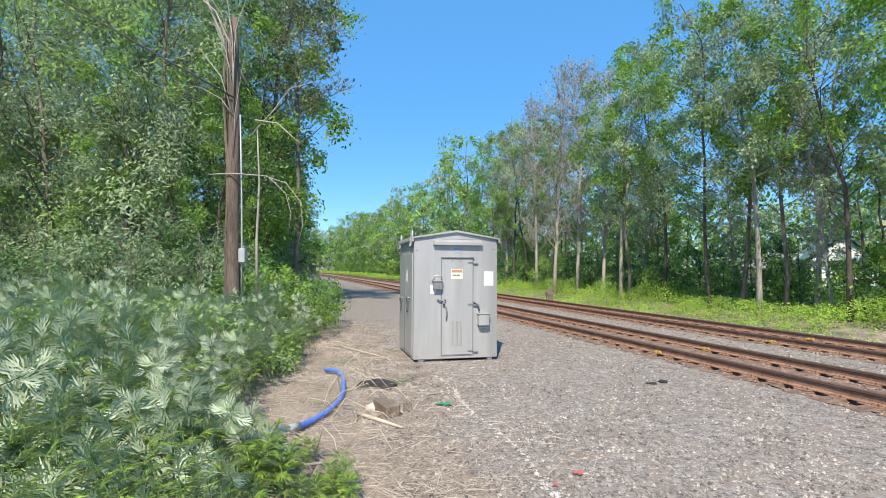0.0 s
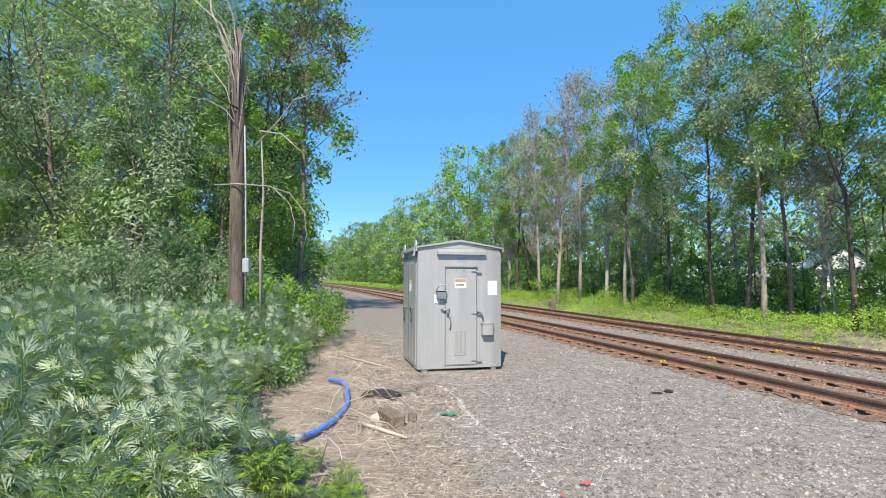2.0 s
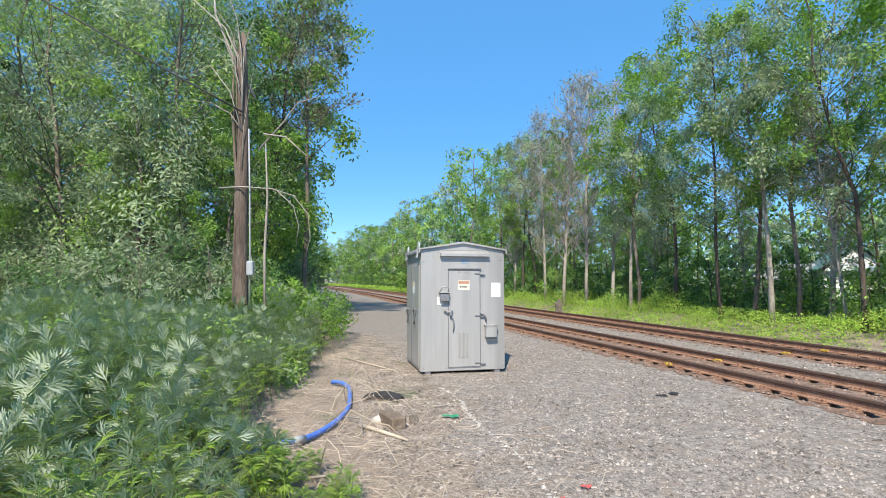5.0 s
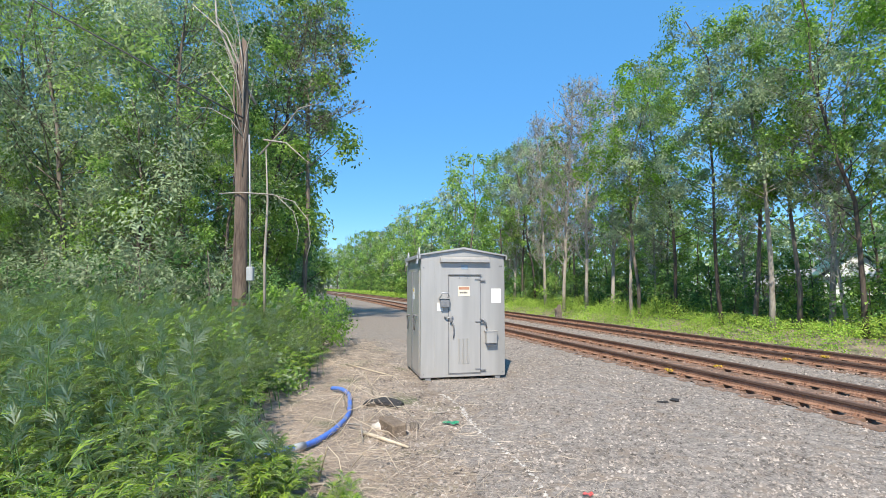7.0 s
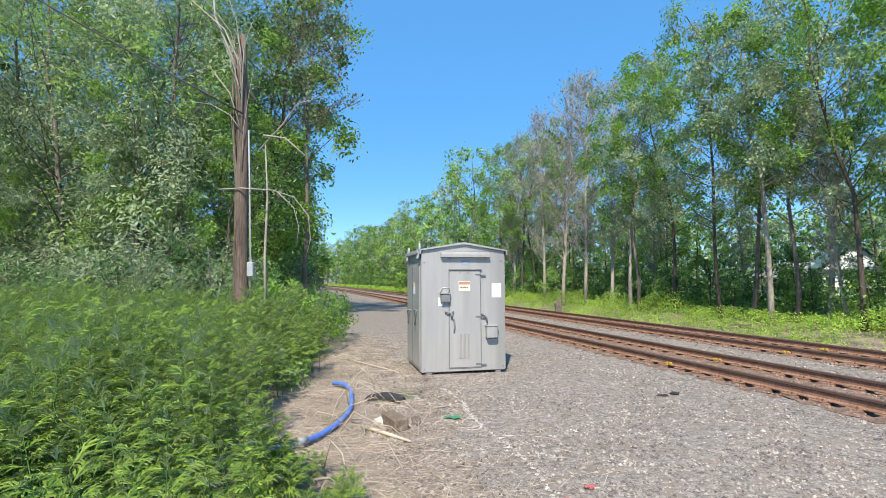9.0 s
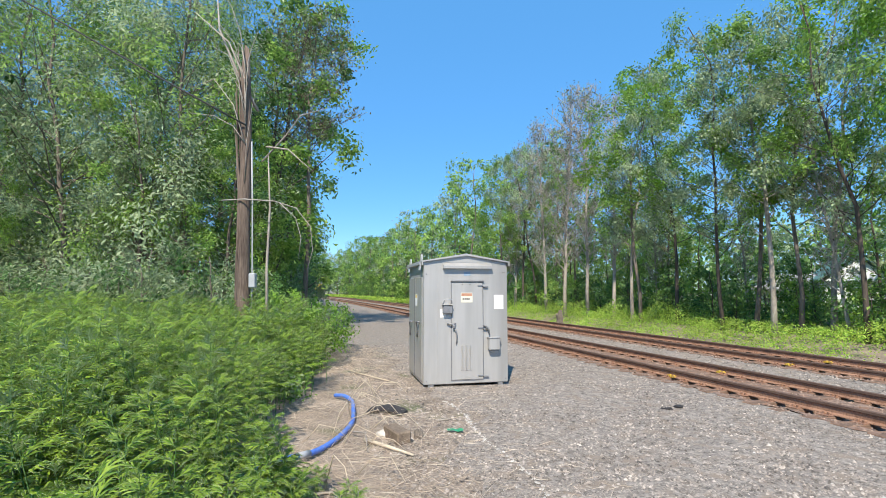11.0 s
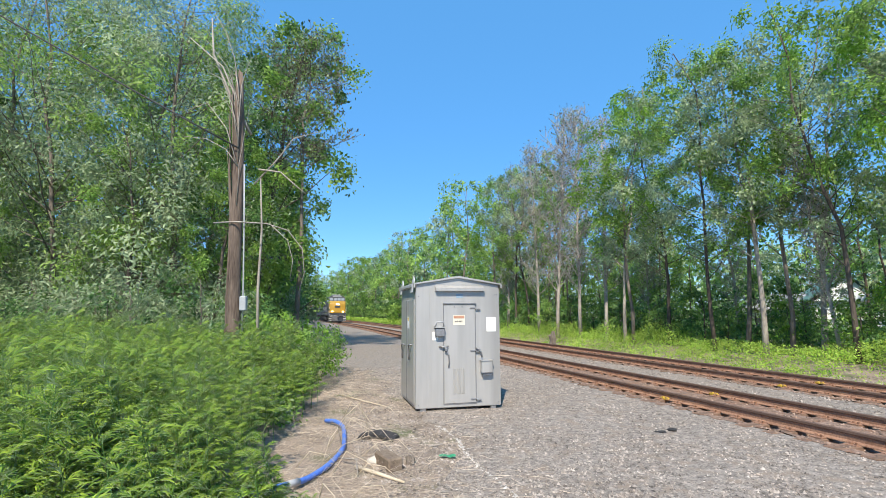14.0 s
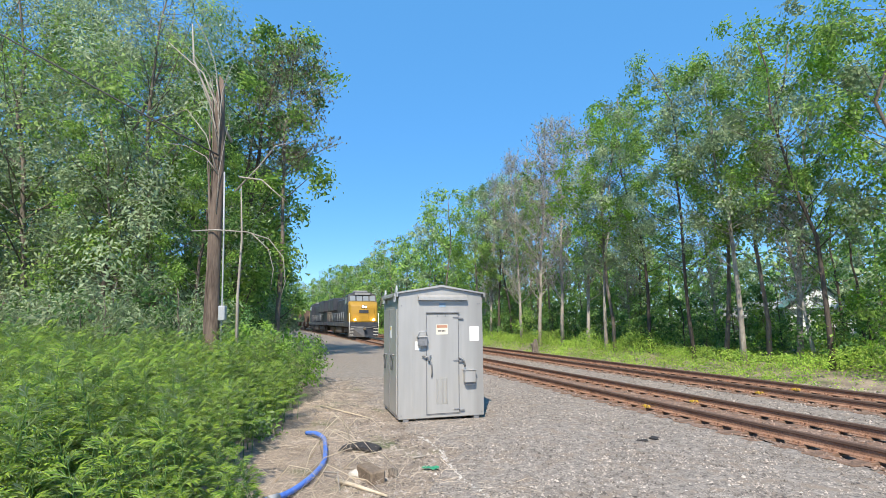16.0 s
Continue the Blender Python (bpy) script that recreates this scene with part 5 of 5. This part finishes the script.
def build_loco():
    lo = tagged(new("locomotive"), "dark blue diesel locomotive with yellow nose and lit headlights", "locomotive", "train")
    part("frame", box(bmesh.new(), (-1.5, -21.6, 1.15), (1.5, -0.9, 1.6), 0.03), M_LOCO_B, lo)
    # nose: wide, sloping back
    bm = bmesh.new()
    v = [bm.verts.new(q) for q in ((-1.35, -0.75, 1.6), (1.35, -0.75, 1.6), (1.38, -0.95, 3.35), (-1.38, -0.95, 3.35), (-1.5, -1.2, 1.6), (1.5, -1.2, 1.6), (1.5, -1.5, 3.75), (-1.5, -1.5, 3.75), (1.5, -2.4, 1.6), (-1.5, -2.4, 1.6), (1.5, -2.4, 3.75), (-1.5, -2.4, 3.75))]
    for f in ((0, 1, 2, 3), (1, 5, 6, 2), (4, 0, 3, 7), (3, 2, 6, 7), (5, 8, 10, 6), (9, 4, 7, 11), (7, 6, 10, 11), (8, 9, 11, 10), (0, 4, 9, 8, 5, 1)):
        bm.faces.new([v[i] for i in f])
    bmesh.ops.recalc_face_normals(bm, faces=bm.faces)
    bmesh.ops.bevel(bm, geom=list(bm.edges), offset=0.16, segments=3, affect="EDGES", profile=0.5)
    nose = part("nose", bm, M_LOCO_Y, lo, "yellow nose", True)
    part("emblem", box(bmesh.new(), (-0.5, -0.86, 2.55), (0.5, -0.80, 2.85)), M_LOCO_B, nose, "dark emblem bar")
    part("nose_door", box(bmesh.new(), (-1.05, -0.87, 1.75), (-0.45, -0.78, 3.1), 0.02), M_LOCO_Y, nose)
    hl = part("headlight", box(bmesh.new(), (-0.28, -0.90, 3.05), (0.28, -0.80, 3.32), 0.02), M_LOCO_B, nose)
    for x in (-0.13, 0.13):
        bm = bmesh.new()
        tube(bm, [(x, -0.82, 3.18), (x, -0.74, 3.18)], 0.085, 12)
        part("lamp", bm, M_LAMP, hl, "lit lamp")
    for x in (-0.95, 0.95):
        bm = bmesh.new()
        tube(bm, [(x, -0.72, 1.86), (x, -0.5, 1.86)], 0.10, 12)
        part("ditch_light", bm, M_DITCH, lo, "lit ditch light")
    # cab with windscreen
    bm = bmesh.new()
    v = [bm.verts.new(q) for q in ((-1.5, -1.9, 3.6), (1.5, -1.9, 3.6), (1.45, -2.15, 4.4), (-1.45, -2.15, 4.4), (0.9, -2.2, 4.72), (-0.9, -2.2, 4.72), (-1.5, -4.6, 1.6), (1.5, -4.6, 1.6), (1.45, -4.6, 4.4), (-1.45, -4.6, 4.4), (0.9, -4.6, 4.72), (-0.9, -4.6, 4.72), (-1.5, -1.9, 1.6), (1.5, -1.9, 1.6))]
    for f in ((12, 13, 1, 0), (0, 1, 2, 3), (3, 2, 4, 5), (13, 7, 8, 2, 1), (6, 12, 0, 3, 9), (2, 8, 10, 4), (9, 3, 5, 11), (5, 4, 10, 11), (7, 6, 9, 11, 10, 8), (6, 7, 13, 12)):
        bm.faces.new([v[i] for i in f])
    bmesh.ops.recalc_face_normals(bm, faces=bm.faces)
    cb = part("cab", bm, M_LOCO_B, lo)
    for x0, x1 in ((-1.3, -0.75), (-0.62, -0.06), (0.06, 0.62), (0.75, 1.3)):
        bm = bmesh.new()
        vv = [bm.verts.new(q) for q in ((x0, -1.93, 3.82), (x1, -1.93, 3.82), (x1, -2.08, 4.33), (x0, -2.08, 4.33))]
        bm.faces.new(vv)
        r = bmesh.ops.extrude_face_region(bm, geom=list(bm.faces))
        for q in r["geom"]:
            if isinstance(q, bmesh.types.BMVert):
                q.co.y += 0.04
        bmesh.ops.recalc_face_normals(bm, faces=bm.faces)
        part("windscreen", bm, M_SKY_GLASS, cb)
    for sx in (-1, 1):
        for y in (-3.0, -4.0):
            part("side_window", box(bmesh.new(), (min(sx * 1.47, sx * 1.51), y - 0.35, 3.5), (max(sx * 1.47, sx * 1.51), y + 0.35, 4.2)), M_SKY_GLASS, cb)
        part("side_stripe", box(bmesh.new(), (min(sx * 1.502, sx * 1.512), -4.4, 1.7), (max(sx * 1.502, sx * 1.512), -2.3, 3.2)), M_LOCO_B, cb)
    part("roof_unit", box(bmesh.new(), (-0.7, -4.2, 4.7), (0.7, -3.0, 4.95), 0.05), M_LOCO_G, cb)
    part("number_box", box(bmesh.new(), (-0.8, -2.12, 4.42), (0.8, -1.98, 4.66), 0.02), M_LOCO_G, cb)
    # long hood
    part("hood", box(bmesh.new(), (-0.95, -17.0, 1.6), (0.95, -4.6, 4.3), 0.12), M_LOCO_B, lo)
    part("radiator", box(bmesh.new(), (-1.5, -21.3, 3.0), (1.5, -15.2, 4.65), 0.1), M_LOCO_B, lo)
    part("rear_hood", box(bmesh.new(), (-0.95, -21.3, 1.6), (0.95, -17.0, 3.0), 0.05), M_LOCO_B, lo)
    part("exhaust", box(bmesh.new(), (-0.5, -12.2, 4.3), (0.5, -10.6, 4.7), 0.06), M_UNDER, lo)
    for sx in (-1, 1):
        bm = bmesh.new()
        for k in range(9):
            y = -5.5 - k * 1.7
            tube(bm, [(sx * 1.45, y, 1.6), (sx * 1.45, y, 2.65)], 0.022, 5)
        tube(bm, [(sx * 1.45, -5.0, 2.65), (sx * 1.45, -20.5, 2.65)], 0.022, 5)
        part("handrail", bm, M_LOCO_G, lo)
        for k in range(6):
            part("hood_door", box(bmesh.new(), (min(sx * 0.94, sx * 0.975), -6.6 - k * 1.6, 1.9), (max(sx * 0.94, sx * 0.975), -5.2 - k * 1.6, 3.9), 0.015), M_LOCO_B, lo)
        bm = bmesh.new()
        for k in range(4):
            box(bm, (sx * 1.2 - 0.3, -1.25, 0.45 + 0.3 * k), (sx * 1.2 + 0.3, -1.0, 0.49 + 0.3 * k))
        part("step", bm, M_LOCO_G, lo)
    # plough and coupler
    bm = bmesh.new()
    v = [bm.verts.new(q) for q in ((-1.5, -0.9, 0.15), (0, -0.35, 0.15), (1.5, -0.9, 0.15), (1.5, -0.9, 1.25), (0, -0.6, 1.2), (-1.5, -0.9, 1.25), (-1.5, -1.1, 0.15), (1.5, -1.1, 0.15), (1.5, -1.1, 1.25), (-1.5, -1.1, 1.25))]
    for f in ((0, 1, 4, 5), (1, 2, 3, 4), (2, 7, 8, 3), (6, 0, 5, 9), (7, 6, 9, 8), (5, 4, 3, 8, 9), (0, 6, 7, 2, 1)):
        bm.faces.new([v[i] for i in f])
    bmesh.ops.recalc_face_normals(bm, faces=bm.faces)
    part("plough", bm, M_LOCO_B, lo)
    for z in (0.32, 0.62, 0.92):
        for sx in (-1, 1):
            part("step_edge", box(bmesh.new(), (sx * 1.22 - 0.26, -0.80, z), (sx * 1.22 + 0.26, -0.74, z + 0.05)), M_WHITE, lo, "white step edge")
    for sx in (-1, 1):
        bm = bmesh.new()
        tube(bm, [(sx * 1.46, -0.8, 0.5), (sx * 1.48, -0.72, 1.6), (sx * 1.48, -0.85, 2.5), (sx * 1.46, -1.1, 2.55)], 0.025, 6)
        part("grab_rail", bm, M_WHITE, lo, "white grab rail")
    bm = bmesh.new()
    tube(bm, [(-1.3, -0.72, 1.2), (-0.5, -0.62, 1.08), (0.5, -0.62, 1.08), (1.3, -0.72, 1.2)], 0.022, 6)
    part("uncoupling_bar", bm, M_LOCO_G, lo)
    part("front_plate", box(bmesh.new(), (-1.5, -0.95, 1.2), (1.5, -0.8, 1.6), 0.02), M_LOCO_B, lo)
    bm = bmesh.new()
    tube(bm, [(0, -0.9, 0.95), (0, -0.1, 0.95)], 0.13, 8)
    part("coupler", bm, M_UNDER, lo)
    part("fuel_tank", box(bmesh.new(), (-1.3, -13.6, 0.35), (1.3, -8.4, 1.15), 0.15), M_UNDER, lo)
    for y in (-4.2, -17.6):
        tk = part("truck", box(bmesh.new(), (-1.22, y - 2.4, 0.55), (-1.02, y + 2.4, 1.0), 0.05), M_UNDER, lo)
        part("side_frame", box(bmesh.new(), (1.02, y - 2.4, 0.55), (1.22, y + 2.4, 1.0), 0.05), M_UNDER, tk)
        for k in (-1.9, 0, 1.9):
            wheelset(tk, y + k)
    return lo


def build_hopper():
    ca = tagged(new("hopper_car"), "brown open-topped hopper wagon coupled in the train", "railway wagon", "train")
    bm = bmesh.new()
    prof = [(-7.3, 3.7), (7.3, 3.7), (7.3, 2.6), (4.2, 0.75), (2.6, 0.75), (0.9, 1.7), (-0.9, 1.7), (-2.6, 0.75), (-4.2, 0.75), (-7.3, 2.6)]
    a = [bm.verts.new((-1.5, y, z)) for y, z in prof]
    b = [bm.verts.new((1.5, y, z)) for y, z in prof]
    bm.faces.new(a)
    bm.faces.new(b[::-1])
    for i in range(len(prof)):
        j = (i + 1) % len(prof)
        bm.faces.new((a[j], a[i], b[i], b[j]))
    bmesh.ops.recalc_face_normals(bm, faces=bm.faces)
    part("body", bm, M_HOPPER, ca)
    for sx in (-1, 1):
        for k in range(12):
            y = -6.9 + k * 1.255
            part("rib", box(bmesh.new(), (min(sx * 1.5, sx * 1.6), y - 0.06, 1.6 if abs(y) < 5 else 2.6), (max(sx * 1.5, sx * 1.6), y + 0.06, 3.7)), M_HOPPER, ca)
    bm = bmesh.new()
    bmesh.ops.create_grid(bm, x_segments=6, y_segments=24, size=1)
    for v in bm.verts:
        v.co = Vector((v.co.x * 1.42, v.co.y * 7.1, 3.7 + 0.35 * (1 - abs(v.co.x)) * (0.6 + 0.4 * noise.noise(v.co * 4))))
    part("load", bm, M_COAL, ca, "dark heaped load")
    part("sill", box(bmesh.new(), (-0.4, -7.9, 0.9), (0.4, 7.9, 1.2)), M_UNDER, ca)
    for y in (-5.9, 5.9):
        tk = part("truck", box(bmesh.new(), (-1.2, y - 1.3, 0.4), (1.2, y + 1.3, 0.75), 0.08), M_UNDER, ca)
        wheelset(tk, y - 0.9, 0.44)
        wheelset(tk, y + 0.9, 0.44)
    return ca


TRAIN = []


def build_train():
    lo = build_loco()
    TRAIN.append((lo, 0.0, 0.0))
    TRAIN.append((copy_thing(lo, Matrix()), 44.6, 180.0))
    ca = build_hopper()
    for k in range(4):
        TRAIN.append((ca if k == 0 else copy_thing(ca, Matrix()), 53.2 + k * 16.0, 0.0))


SPEED, S_END = 20.5, 51.4


def motions():
    """The train comes round the bend; the weeds sway."""
    for ob, back, turned in TRAIN:
        rows = []
        for k in range(33):
            t = k * 0.5
            s = S_END + SPEED * (16 - t) + back
            c = W(RAIL_A + GAUGE / 2, s, RAIL_Z)
            rows.append((t, pose(c.x, c.y, c.z, 0, 0, heading(s) + turned)))
        walk(ob, rows)
    rng = random.Random(77)
    for ob, x, y, z, ry, turn in SWAYING_TREES:
        f, ph = rng.uniform(1.5, 2.3), rng.uniform(0, 6.28)
        walk(ob, [(k * 0.5, pose(x, y, z, 0.45 * math.sin(f * k * 0.5 + ph), ry - 0.5 + 0.55 * math.sin(f * k * 0.43 + ph * 2), turn)) for k in range(33)])
    for ob, x, y, turn, sz, ph in SWAY:
        rows, tips = [], []
        f1, f2, gain = rng.uniform(2.6, 3.4), rng.uniform(4.5, 6.0), rng.uniform(0.55, 1.15) * min(1.0, max(0.45, (y - x - 3.0) / 2.0))
        for k in range(41):
            t = k * 0.4
            gust = 1.0 if t < 3.6 else max(0.0, 1 - (t - 3.6) / 6.5)
            gust = 0.16 + 0.84 * gust
            a = gust * (13 + 6 * math.sin(f1 * t + ph + 0.5 * x) + 3 * math.sin(f2 * t + ph * 2))
            b = gust * (-20 + 7 * math.sin(f1 * t * 0.8 + ph + 1 + 0.4 * y))
            rows.append((t, pose(x, y, 0, -a, b, 0) @ pose(0, 0, 0, 0, 0, turn)))
            a2 = gust * gain * (48 + 15 * math.sin(f2 * t + ph)) - 4
            b2 = gust * gain * (-40 + 14 * math.sin(f1 * t + ph * 3))
            tips.append((t, pose(0, 0, TIP_Z) @ pose(0, 0, 0, 0, 0, -turn) @ pose(0, 0, 0, -a2, b2, 0) @ pose(0, 0, 0, 0, 0, turn)))
        walk(ob, rows)
        for o in ob.children:
            if o.name.startswith("tip"):
                walk(o, tips)


# ---- the whole place ----
build_ground()
build_beds()
build_cabinet()
build_left_wood(build_right_wood())
build_distant_wood()
build_pole()
build_mugwort()
build_verge()
build_straw()
build_stalks()
build_litter()
build_house()
build_train()
stones("loose_stones", "loose grey crushed stones scattered over the yard", 40000, ((0.8, 7.3), (3.2, 18)), (0.009, 0.032), M_STONE, 201)
stones("ballast", "grey ballast stones between and beside the rails", 6500, ((9.7, 11.8), (2, 26)), (0.014, 0.04), M_STONE, 202, z0=0.012)


def beside_rails(a):
    def place(rng, n):
        u = rng.uniform(0, 1, n)
        p = np.where(u < 0.2, a - 0.26 - 0.22 * rng.uniform(0, 1, n), np.where(u < 0.8, a + 0.25 + (GAUGE - 0.5) * rng.uniform(0, 1, n), a + GAUGE + 0.26 + 0.22 * rng.uniform(0, 1, n)))
        return p, 2 + 24 * rng.uniform(0, 1, n) ** 1.5
    return place


for a in (RAIL_A, RAIL_C):
    stones("rusty_ballast", "rust-stained ballast stones around the rails", 4200, ((0, 1), (0, 1)), (0.014, 0.042), M_RUSTSTONE, round(a * 10), beside_rails(a), z0=0.02)
stones("pale_chips", "row of pale stone chips across the gravel", 260, ((0, 1), (0, 1)), (0.009, 0.028), M_PALE_STONE, 203, chalk_line, z0=0.016)
stones("white_chips", "scattered pale stone chips in the gravel", 300, ((0.4, 7.3), (3.2, 16)), (0.008, 0.026), M_PALE_STONE, 204)
stones("verge_rubble", "pale broken stones on a bare patch of the verge", 420, ((14.7, 16.3), (8.8, 11.6)), (0.02, 0.07), M_STONE, 205, z0=0.03)
build_tracks()
motions()
